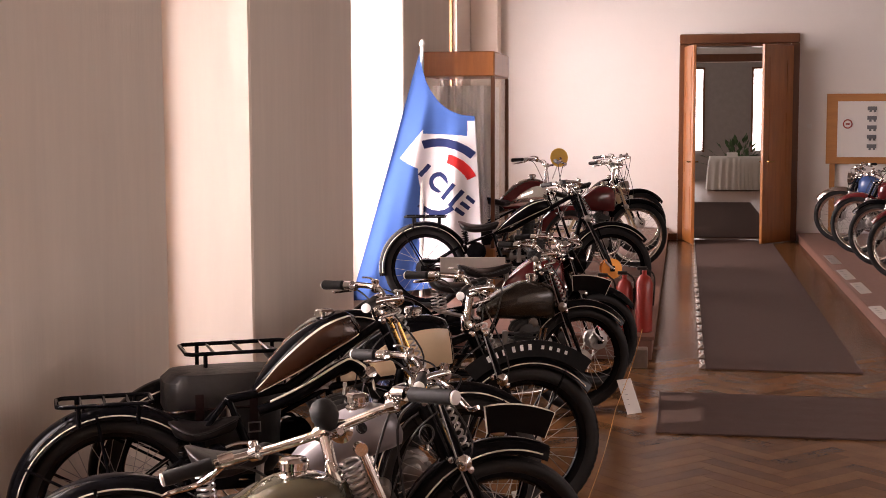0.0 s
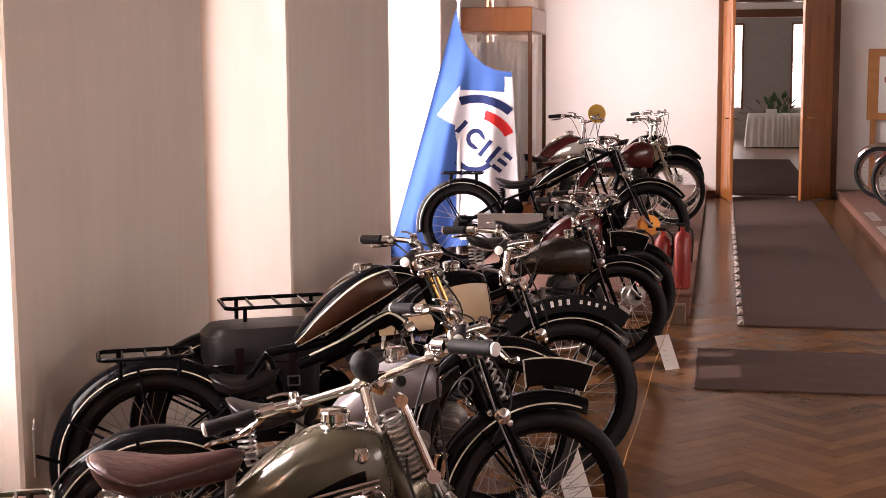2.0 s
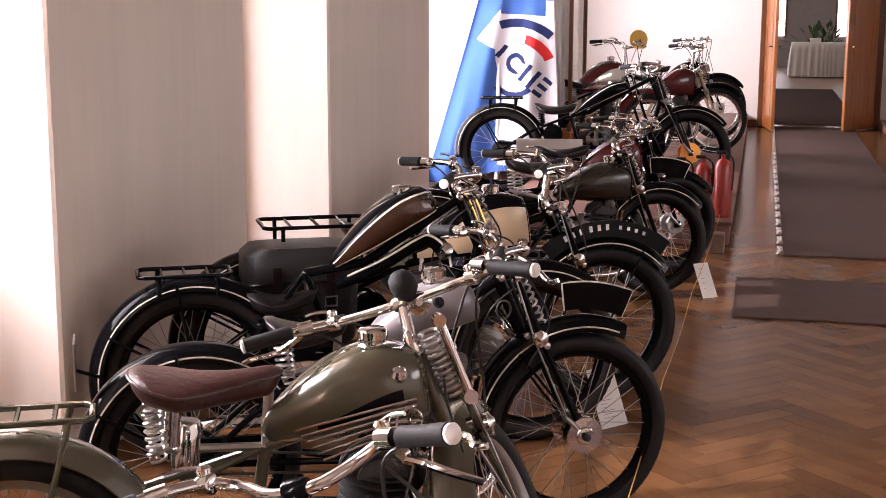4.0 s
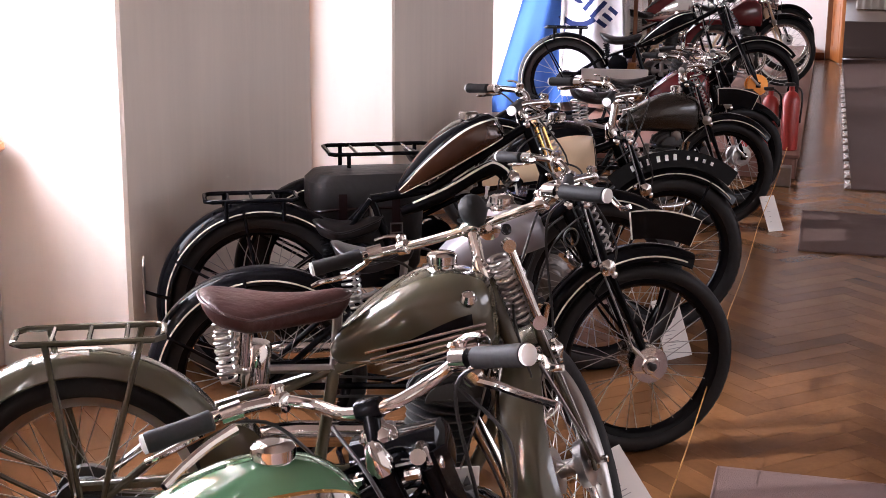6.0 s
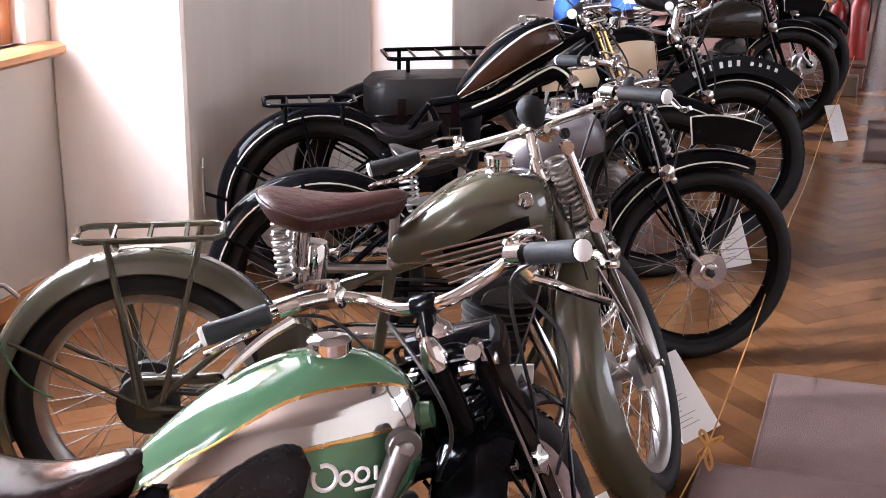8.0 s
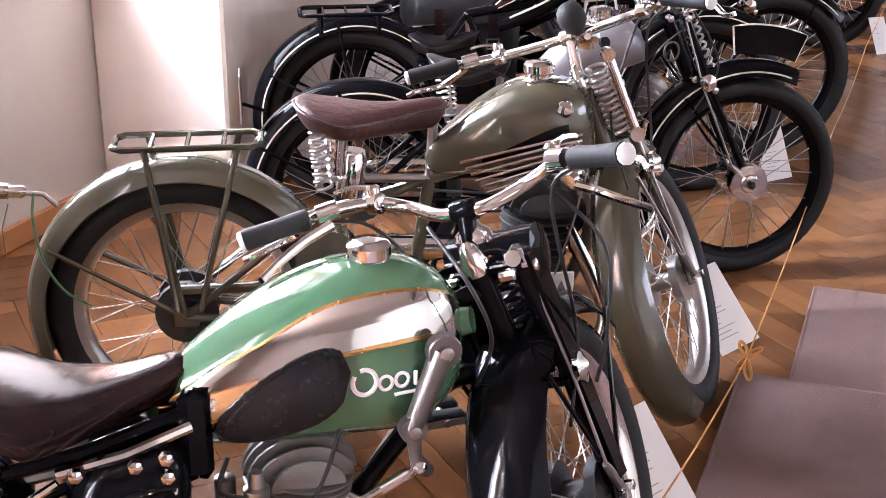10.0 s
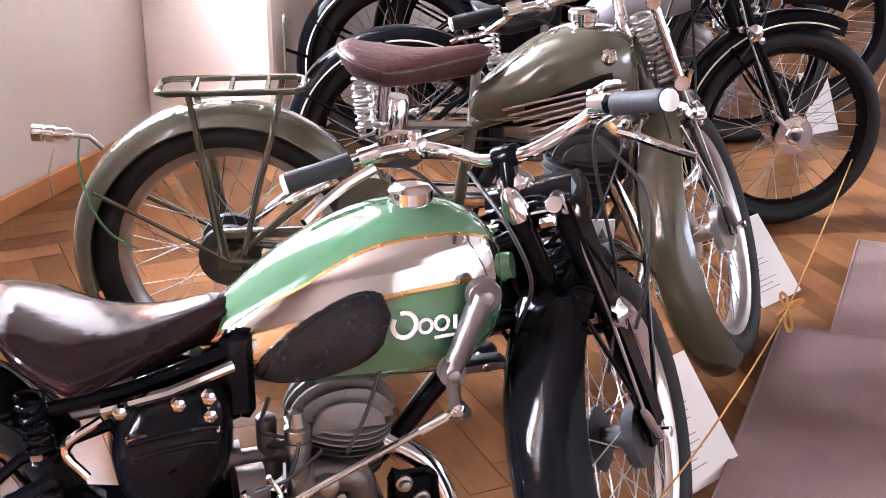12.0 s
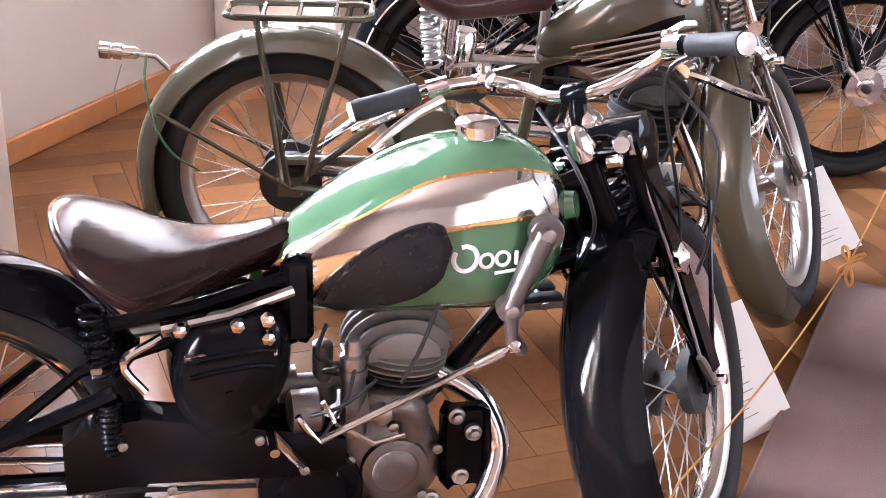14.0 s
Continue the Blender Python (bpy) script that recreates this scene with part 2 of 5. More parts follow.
def wall_with_holes(a0, a1, z1, holes, put):
    """Boxes that leave the holes (a from, a to, z from, z to) open."""
    sh = Shape()
    edge = a0
    for h0, h1, zb, zt in holes:
        sh.box(*put(edge, h0, 0, z1))
        if zb > 0:
            sh.box(*put(h0, h1, 0, zb))
        sh.box(*put(h0, h1, zt, z1))
        edge = h1
    sh.box(*put(edge, a1, 0, z1))
    return sh


SILL, HEAD = 0.92, 3.35
sills = [0.25 if 4 < b < 12 else SILL for a, b in WINDOWS]
holes = [(a + 0.14, b - 0.14, s, HEAD) for (a, b), s in zip(WINDOWS, sills)]
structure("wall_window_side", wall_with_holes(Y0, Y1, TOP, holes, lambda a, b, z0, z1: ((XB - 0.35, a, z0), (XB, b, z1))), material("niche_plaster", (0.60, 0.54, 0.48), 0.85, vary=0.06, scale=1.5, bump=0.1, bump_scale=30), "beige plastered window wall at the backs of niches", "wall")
# piers between the window niches
niches = [(-2.2, -0.6), (1.95, 3.65), (5.43, 6.70), (9.03, 10.89), (13.2, 18.0)]
edge = Y0
for a, b in niches:
    if a - edge > 0.02:
        sh = Shape().box((XB, edge, 0), (XP, a, TOP), 0.012)
        structure("wall_pier", sh, PLASTER, "grey-beige plastered pier between window niches", "wall")
    edge = b
structure("wall_pier_end", Shape().box((XB, 18.0, 0), (-1.66, Y1, TOP), 0.01), PLASTER, "plastered corner pier beside the end wall", "wall")
structure("lintel", Shape().box((XB, Y0, 3.5), (XP, Y1, TOP - 0.002)), WHITEWASH, "plastered beam above the window niches", "wall")
structure("wall_end", wall_with_holes(XB - 0.35, XR, TOP, [(DX0, DX1, 0, DZ)], lambda a, b, z0, z1: ((a, Y1, z0), (b, Y1 + 0.45, z1))), WHITEWASH, "off-white plastered end wall with a doorway", "wall")
structure("wall_right", Shape().box((XR, Y0, 0), (XR + 0.3, Y1, TOP)), DIMWALL, "unseen plastered long wall, darkened to cut bounce light", "wall")
# Unseen wall, set dark brown so that chrome and enamel mirror less light.
structure("wall_back", Shape().box((XB - 0.35, Y0 - 0.3, 0), (XR + 0.3, Y0, TOP)), material("darkened_plaster", (0.20, 0.155, 0.125), 0.85, vary=0.1, scale=1.5, bump=0.1, bump_scale=25), "unseen plastered short wall, darkened for the reflections", "wall")
# Unseen ceiling, its brown kept dark to hold down reflections and fill.
structure("ceiling", Shape().box((XB - 0.35, Y0 - 0.3, TOP), (XR + 0.3, Y1 + 0.45, TOP + 0.2)), material("darkened_ceiling", (0.16, 0.115, 0.09), 0.7, vary=0.15, scale=2, stretch=(6, 1, 1)), "unseen ceiling, darkened for the reflections", "ceiling")
structure("floor", Shape().box((XB - 0.35, Y0 - 0.3, -0.2), (XR + 0.3, Y1 + 0.45, -0.012)), SUBFLOOR, "brown herringbone parquet floor with a lacquered shine", "floor")
sk = Shape()
for p0, p1 in niches[:-1]:
    sk.box((XB, p0, 0), (XB + 0.02, p1, 0.08), 0.004)
structure("baseboard", sk, LIGHTWOOD, "narrow stained wooden baseboard under the windows", "baseboard")
structure("baseboard_end", Shape().box((-1.66, Y1 - 0.02, 0), (0.77, Y1, 0.09), 0.004), DARKWOOD, "dark baseboard along the end wall", "baseboard")

# windows: frame, mullions, panes and sill
for (a, b), SILL in zip(WINDOWS, sills):
    w = thing("window", "tall brown wooden casement window with bright daylight", "window", pose(XB - 0.10, (a + b) / 2, 0), kind="structure")
    hw = (b - a) / 2 - 0.14
    fr = Shape()
    for y in (-hw, hw - 0.07):
        fr.box((-0.05, y, SILL), (0.05, y + 0.07, HEAD), 0.006)
    for z in (SILL, HEAD - 0.07):
        fr.box((-0.048, -hw + 0.07, z), (0.048, hw - 0.07, z + 0.07), 0.006)
    part("window_frame", fr, OAK, w)
    mu = Shape().box((-0.035, -0.04, SILL + 0.07), (0.035, 0.04, HEAD - 0.07), 0.006).box((-0.032, -hw + 0.07, 2.35), (0.032, -0.04, 2.42), 0.006).box((-0.032, 0.04, 2.35), (0.032, hw - 0.07, 2.42), 0.006)
    part("mullion", mu, OAK, w)
    for y0, y1 in ((-hw + 0.07, -0.04), (0.04, hw - 0.07)):
        for z0, z1 in ((SILL + 0.07, 2.35), (2.42, HEAD - 0.07)):
            pane = part("pane", Shape().box((-0.004, y0, z0), (0.004, y1, z1)), GLASS, w)
            pane.visible_shadow = False
    part("window_sill", Shape().box((0.05, -hw - 0.10, SILL - 0.045), (0.20, hw + 0.10, SILL), 0.012), LIGHTWOOD, w)
structure("backdrop", Shape().box((-7.0, Y0 - 4, -1), (-6.9, Y1 + 4, 7)), SKYGLOW, "overexposed daylight outside the windows", "backdrop")

# ---------------- doorway and the rooms behind ----------------
fr = thing("door_frame", "dark brown moulded wooden door frame in the end wall", "door frame", pose(0, Y1, 0), kind="structure")
for x0, x1 in ((DX0 - 0.125, DX0), (DX1, DX1 + 0.115)):
    part("jamb", Shape().box((x0, -0.05, 0), (x1, 0.0, DZ + 0.0), 0.012), DARKWOOD, fr)
part("head", Shape().box((DX0 - 0.125, -0.055, DZ), (DX1 + 0.115, 0.0, DZ + 0.13), 0.012), DARKWOOD, fr)
for x0, x1 in ((DX0, DX0 + 0.03), (DX1 - 0.03, DX1)):
    part("lining", Shape().box((x0, 0.0, 0), (x1, 0.45, DZ), 0.006), DARKWOOD, fr)
part("head_lining", Shape().box((DX0 + 0.03, 0.0, DZ - 0.03), (DX1 - 0.03, 0.45, DZ), 0.004), DARKWOOD, fr)


def door_leaf(hx, swing, w, mirror, mat, label):
    d = thing("door", label, "door", pose(hx, Y1 - 0.06, 0.012, 0, 0, swing))
    s = -1 if mirror else 1
    body = Shape().box((min(0, s * w), -0.022, 0), (max(0, s * w), 0.022, DZ - 0.05), 0.005)
    part("leaf", body, mat, d)
    for z0, z1 in ((0.15, 0.75), (0.9, 1.75), (1.9, 2.45)):
        for yy in (-0.0265, 0.0225):
            pa = Shape()
            x0, x1 = sorted((s * 0.12, s * (w - 0.12)))
            for q in ((x0, z0, x1, z0 + 0.03), (x0, z1 - 0.03, x1, z1), (x0, z0 + 0.03, x0 + 0.03, z1 - 0.03), (x1 - 0.03, z0 + 0.03, x1, z1 - 0.03)):
                pa.box((q[0], yy, q[1]), (q[2], yy + 0.004, q[3]))
            part("panel_moulding", pa, mat, d)
    hd = Shape().tube([(s * (w - 0.06), -0.023, 1.08), (s * (w - 0.06), -0.07, 1.08), (s * (w - 0.18), -0.075, 1.08)], 0.009).tube([(s * (w - 0.06), 0.023, 1.08), (s * (w - 0.06), 0.07, 1.08), (s * (w - 0.18), 0.075, 1.08)], 0.009)
    part("door_handle", hd, BRASS, d)
    return d


door_leaf(DX0 - 0.04, -80, 0.66, False, OAK, "orange-brown panelled wooden door leaf standing open")
door_leaf(DX1 + 0.02, 52, 0.66, True, OAK, "orange-brown panelled wooden door leaf standing open")
RY1, RY2, RY3 = Y1 + 0.45, 27.0, 36.0
structure("floor_next_rooms", Shape().box((-3, RY1, -0.2), (6, RY3 + 1, -0.004)), material("pale_boards", (0.30, 0.19, 0.13), 0.35, vary=0.2, coat=0.2), "pale brown floor of the next rooms", "floor")
structure("runner_next_room", Shape().box((1.0, RY1, -0.004), (2.15, RY2 - 0.2, 0.006)), CARPET, "brown carpet runner in the next room", "carpet")
structure("ceiling_next_rooms", Shape().box((-3, RY1, 3.9), (6, RY3 + 1, 4.05)), WHITEWASH, "white ceiling of the next rooms", "ceiling")
for n, x in (("wall_next_left", -3.2), ("wall_next_right", 6.0)):
    structure(n, Shape().box((x, RY1, 0), (x + 0.2, RY3 + 1, 3.9)), PLASTER, "plastered side wall of the next rooms", "wall")
structure("wall_middle", wall_with_holes(-3, 6, 3.9, [(1.02, 2.50, 0, 2.75)], lambda a, b, z0, z1: ((a, RY2, z0), (b, RY2 + 0.4, z1))), PLASTER, "plastered partition with a second doorway", "wall")
# The dimness of the farthest room is put into this wall's grey.
structure("wall_far", Shape().box((-3, RY3, 0), (6, RY3 + 0.2, 3.9)), material("shaded_plaster", (0.30, 0.27, 0.25), 0.9), "wall of the farthest room, its shade put into the grey", "wall")
f2 = thing("door_frame", "brown wooden frame of the second doorway", "door frame", pose(0, RY2, 0), kind="structure")
for x0, x1 in ((0.90, 1.02), (2.50, 2.62)):
    part("jamb", Shape().box((x0, -0.05, 0), (x1, 0, 2.75), 0.01), DARKWOOD, f2)
part("head", Shape().box((0.90, -0.055, 2.75), (2.62, 0, 2.90), 0.01), DARKWOOD, f2)
for x0, x1 in ((1.03, 1.33), (2.62, 2.86)):
    wn2 = thing("window", "tall far window bright with daylight", "window", pose(x0, RY3 - 0.03, 0), kind="structure")
    part("pane", Shape().box((0, 0, 0.8), (x1 - x0, 0.01, 2.9)), SKYGLOW, wn2)
    part("window_frame", Shape().box((-0.05, -0.02, 0.75), (0, 0.02, 2.95)).box((x1 - x0, -0.02, 0.75), (x1 - x0 + 0.05, 0.02, 2.95)).box((0, -0.02, 2.9), (x1 - x0, 0.02, 2.95)), DARKWOOD, wn2)
tb = thing("table", "table covered with a gathered white cloth to the floor", "table", pose(2.1, 31.6, 0))
part("tabletop", Shape().box((-0.62, -0.45, 0.72), (0.62, 0.45, 0.75), 0.005), OAK, tb)
for sx in (-0.55, 0.55):
    for sy in (-0.38, 0.38):
        part("leg", Shape().box((sx - 0.03, sy - 0.03, 0), (sx + 0.03, sy + 0.03, 0.72), 0.004), OAK, tb)
rings = []
for z, gr in ((0.02, 0.05), (0.3, 0.04), (0.6, 0.02), (0.752, 0.0), (0.756, -0.03)):
    ring = []
    for i in range(160):
        a = 2 * math.pi * i / 160
        c, s_ = math.cos(a), math.sin(a)
        k = 1 / max(abs(c) / 0.66, abs(s_) / 0.49)
        wv = gr * (1 + 0.6 * math.sin(a * 34 + 2 * math.sin(a * 5)))
        ring.append(Vector((c * (k + wv), s_ * (k + wv), z)))
    rings.append(ring)
tc = thing("tablecloth", "white pleated tablecloth hanging to the floor over the table", "tablecloth", pose(2.1, 31.6, 0))
part("cloth", Shape().sweep(rings), CLOTH, tc, sharp=80)
bx = thing("box", "small white box on the covered table", "box", pose(1.95, 31.5, 0.757))
part("carton", Shape().box((-0.12, -0.1, 0), (0.12, 0.1, 0.1), 0.004), PAPER, bx)
pl = thing("potted_plant", "dark leafy houseplant standing behind the table", "plant", pose(2.15, 33.2, 0))
part("pot", Shape().lathe([(0, 0.14), (0.02, 0.16), (0.3, 0.2), (0.3, 0.18), (0.25, 0.17)], (0, 0, 0), (0, 0, 1)), RED, pl)
lf = Shape()
rnd = random.Random(4)
for i in range(120):
    a, el, r = rnd.uniform(0, 6.28), rnd.uniform(0.2, 1.4), rnd.uniform(0.35, 0.95)
    d = Vector((math.cos(a) * math.cos(el), math.sin(a) * math.cos(el), math.sin(el)))
    p = Vector((0, 0, 0.28)) + d * r
    sd = d.cross(Vector((0, 0, 1))).normalized() * 0.05
    lf.add([p - d * 0.1, p + sd, p + d * 0.14 - Vector((0, 0, 0.04)), p - sd], [(0, 1, 2, 3)])
    lf.tube([(0, 0, 0.26), p - d * 0.1], 0.004, 4)
part("foliage", lf, PLANT, pl)

# ---------------- carpets, plinths ----------------


def rug(name, x0, y0, x1, y1, z, label, mat=CARPET):
    t = thing(name, label, "carpet", pose(x0, y0, z))
    sh = Shape()
    nx, ny = 10, 40
    rnd = random.Random(int(y0 * 10))
    top = [[Vector(((x1 - x0) * i / nx, (y1 - y0) * j / ny, 0.008 + 0.0025 * math.sin(j * 0.7 + i) * (0 < i < nx) + rnd.uniform(0, 0.001))) for j in range(ny + 1)] for i in range(nx + 1)]
    vs = [p for r in top for p in r]
    k = ny + 1
    sh.add(vs, [(i * k + j, (i + 1) * k + j, (i + 1) * k + j + 1, i * k + j + 1) for i in range(nx) for j in range(ny)])
    sh.box((0, 0, 0), (x1 - x0, y1 - y0, 0.0075))
    part("carpet_top", sh, mat, t)
    hem = Shape()
    w, h = x1 - x0, y1 - y0
    hem.tube([(0, 0, 0.006), (w, 0, 0.006)], 0.006, 6).tube([(0, h, 0.006), (w, h, 0.006)], 0.006, 6).tube([(0, 0, 0.006), (0, h, 0.006)], 0.006, 6).tube([(w, 0, 0.006), (w, h, 0.006)], 0.006, 6)
    part("hem", hem, mat, t)


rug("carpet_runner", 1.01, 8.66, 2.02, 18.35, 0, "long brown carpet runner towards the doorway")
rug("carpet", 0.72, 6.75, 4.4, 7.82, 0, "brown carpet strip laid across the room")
rug("carpet", 0.55, 2.2, 4.4, 3.58, 0, "brown carpet strip on the parquet beside motorcycles", LITCARPET)
rug("carpet", 0.42, -2.5, 1.9, 2.86, 0.009, "brown carpet overlapping another on the parquet", LITCARPET)
ed = thing("carpet_edging", "narrow bright metal edging strip along the carpet runner", "edging", pose(0.985, 8.66, 0))
for i in range(24):
    part("strip", Shape().box((-0.022, 0.405 * i, 0.0), (0.022, 0.405 * i + 0.33, 0.010), 0.003), CHROME, ed)
for n, lo, hi, lab in (("plinth", (-1.49, 8.95, 0), (0.66, 18.37, 0.17), "low brown wooden plinth under the far motorcycles"), ("plinth", (2.36, 9.0, 0), (5.5, 18.37, 0.12), "long low brown wooden stage with motorcycles on it")):
    p = thing(n, lab, "plinth", pose(0, 0, 0))
    part("deck", Shape().box((lo[0], lo[1], hi[2] - 0.03), hi, 0.006), material("plinth_top", (0.20, 0.10, 0.075), 0.5, vary=0.15), p)
    part("skirt", Shape().box((lo[0] + 0.02, lo[1] + 0.02, 0), (hi[0] - 0.02, hi[1] - 0.005, hi[2] - 0.03)), material("plinth_side", (0.26, 0.13, 0.10), 0.5, vary=0.15), p)

# ---------------- motorcycles ----------------
# A machine stands with its front axle over its origin, pointing along +x, left is +y.


def wheel(parent, cx, R, width, rim_mat, spoke_mat, m, disc=None, near=True, drum=0.05, tyre_label=""):
    """Rim with tyre, hub and laced spokes as pieces of it; m turns it with the fork."""
    kk = 48 if near else 32
    rr = R - width * 0.86
    prof = [(-width * 0.29, rr - 0.006), (-width * 0.33, rr + 0.008), (-width * 0.25, rr + 0.010), (-width * 0.2, rr - 0.008), (0, rr - 0.014), (width * 0.2, rr - 0.008), (width * 0.25, rr + 0.010), (width * 0.33, rr + 0.008), (width * 0.29, rr - 0.006), (width * 0.2, rr - 0.016), (0, rr - 0.022), (-width * 0.2, rr - 0.016)]

    def ring(profile, k):
        return [[Vector((cx + r * math.cos(a), y, R + r * math.sin(a))) for y, r in profile] for a in (2 * math.pi * i / k for i in range(k))]
    w = part("wheel", Shape().sweep(ring(prof, kk), closed=True).moved(m), rim_mat, parent)
    tp = []
    for i in range(14):
        a = 2 * math.pi * i / 14
        tp.append((width * 0.5 * math.cos(a), rr + width * 0.43 + width * 0.45 * math.sin(a)))
    ty = Shape().sweep(ring(tp, kk), closed=True)
    if near:
        for j in range(60):
            a = 2 * math.pi * j / 60
            for y0 in (-0.3, 0.0, 0.3):
                sk = a + (0.02 if y0 else 0)
                rad = R - 0.0055 - (0.004 if y0 else 0)
                c = Vector((cx + rad * math.cos(sk), y0 * width, R + rad * math.sin(sk)))
                t_ = Vector((-math.sin(sk), 0, math.cos(sk))) * 0.011
                o = Vector((math.cos(sk), 0, math.sin(sk))) * 0.0018
                yv = Vector((0, width * 0.11, 0))
                ty.add([c - t_ - yv, c + t_ - yv, c + t_ + yv, c - t_ + yv, c - t_ * 0.8 - yv * 0.8 + o, c + t_ * 0.8 - yv * 0.8 + o, c + t_ * 0.8 + yv * 0.8 + o, c - t_ * 0.8 + yv * 0.8 + o], [(4, 5, 6, 7), (0, 1, 5, 4), (1, 2, 6, 5), (2, 3, 7, 6), (3, 0, 4, 7)])
    part("tyre", ty.moved(m), RUBBER, w, tyre_label)
    hubs = Shape().lathe([(-0.075, 0.008), (-0.07, 0.012), (-0.055, 0.013), (-0.052, drum), (-0.03, drum), (-0.026, 0.022), (0.026, 0.022), (0.03, drum), (0.052, drum), (0.055, 0.013), (0.07, 0.012), (0.075, 0.008)], (cx, 0, R), (0, 1, 0), 20)
    part("hub", hubs.moved(m), disc or STEEL, w)
    sp = Shape()
    n = 36 if near else 24
    for i in range(n):
        a = 2 * math.pi * i / n
        side = 1 if i % 2 else -1
        b = a + (0.5 if i % 4 < 2 else -0.5)
        sp.tube([(cx + drum * 0.9 * math.cos(b), side * 0.032, R + drum * 0.9 * math.sin(b)), (cx + (rr - 0.012) * math.cos(a), side * 0.006, R + (rr - 0.012) * math.sin(a))], 0.0016 if near else 0.002, 4)
    part("spokes", sp.moved(m), spoke_mat, w)
    return w


def fender(parent, cx, R, width, a0, a1, mat, m, gap=0.03, depth=0.045, line=True, line_mat=None, valance=0.0):
    prof = []
    for i in range(11):
        u = -1 + 2 * i / 10
        drop = depth * abs(u) ** 3.2 + (valance if abs(u) > 0.99 else 0)
        prof.append((u * width / 2, R + gap + 0.012 - drop))
    loop = prof + [(y * 0.97, r - 0.004) for y, r in reversed(prof)]
    n = 36
    rings = [[Vector((cx + r * math.cos(a), y, R + r * math.sin(a))) for y, r in loop] for a in (radians(a0 + (a1 - a0) * i / n) for i in range(n + 1))]
    f = part("fender", Shape().sweep(rings).moved(m), mat, parent)
    if line:
        st = Shape()
        for s in (-1, 1):
            y = s * width * 0.46
            r = R + gap + 0.013 - depth * 0.92 ** 3.2
            st.tube([(cx + r * math.cos(a), y * 1.02, R + r * math.sin(a)) for a in (radians(a0 + 4 + (a1 - a0 - 8) * i / n) for i in range(n + 1))], 0.0028, 5)
        part("pinstripe", st.moved(m), line_mat or LINE, f)
    return f


def loft_tank(x0, x1, zb, zt, w, front_drop=0.05, n=22, k=28, power=2.6, rear=0.35, nose=False):
    """Rings of a tank that is drawn out to the rear (x0) and round in front (x1)."""
    rings = []
    for i in range(n + 1):
        u = i / n
        fat = (1 - (1 - min(1, u / 0.62)) ** 2.0) ** 0.75 if u < 0.62 else (1 - ((u - 0.62) / 0.38) ** 3.2) ** 0.5
        fat = max(fat, rear * 0.35 if u < 0.3 else 0.10)
        x = x0 + (x1 - x0) * u
        top = zb + (zt - zb) * (0.42 + 0.58 * math.sin(min(1, u / 0.68) * math.pi / 2)) - (front_drop * ((u - 0.68) / 0.32) ** 2 if u > 0.68 else 0)
        bot = zb + 0.03 * (1 - u)
        if u in (0, 1):
            mid = (top + bot) / 2
            top, bot = mid + (top - mid) * 0.55, mid - (mid - bot) * 0.55
        if nose:                                               # rounded front as seen from the side
            v = max(0.0, (u - 0.62) / 0.38)
            fat = max(math.sqrt(max(0.0, 1 - v ** 2.4)), 0.12) if v else fat
            round_ = max(math.sqrt(max(0.0, 1 - v ** 3.2)), 0.20)
            top, bot = zb + (zt - zb) * (0.42 + 0.58 * math.sin(min(1, u / 0.68) * math.pi / 2)) if u < 0.68 else zt, zb + 0.03 * (1 - u)
            mid = bot + (top - bot) * 0.52
            top, bot = mid + (top - mid) * round_, mid - (mid - bot) * round_
        c, hz, hw = (top + bot) / 2, (top - bot) / 2, w / 2 * fat
        ring = []
        for j in range(k):
            a = 2 * math.pi * j / k
            ca, sa = math.cos(a), math.sin(a)
            q = 2 / power
            ring.append(Vector((x, hw * math.copysign(abs(ca) ** q, ca), c + hz * math.copysign(abs(sa) ** q, sa))))
        rings.append(ring)
    return rings


def along(keys, u):
    for (u0, a), (u1, b) in zip(keys, keys[1:]):
        if u <= u1:
            t = (u - u0) / (u1 - u0)
            t = t * t * (3 - 2 * t)
            return a + (b - a) * t
    return keys[-1][1]


def skin(rings, lower, upper, side=1, lift=0.0022, k=10, u0=0.03, u1=0.97, n=34):
    """A thin skin over a tank between two curves, each given as (way along the tank, column)."""
    out, m = [], len(rings[0])
    for i in range(n + 1):
        u = u0 + (u1 - u0) * i / n
        a, b = along(lower, u), along(upper, u)
        fi = min(u * (len(rings) - 1), len(rings) - 1.001)
        i0 = int(fi)
        row, back = [], []
        c = sum(rings[i0], Vector()) / m
        for j in range(k + 1):
            q = a + (b - a) * j / k
            j0 = int(q)
            pts = [rings[i0 + di][(j0 + dj) % m] for di in (0, 1) for dj in (0, 1)]
            fu, fj = fi - i0, q - j0
            p = (pts[0] * (1 - fj) + pts[1] * fj) * (1 - fu) + (pts[2] * (1 - fj) + pts[3] * fj) * fu
            nrm = Vector((0, p.y - c.y, p.z - c.z)).normalized()
            p1, p0 = p + nrm * lift, p - nrm * 0.002
            if side < 0:
                p1.y, p0.y = -p1.y, -p0.y
            row.append(p1)
            back.append(p0)
        ring = row + list(reversed(back))
        out.append(ring if side > 0 else list(reversed(ring)))
    return Shape().sweep(out)


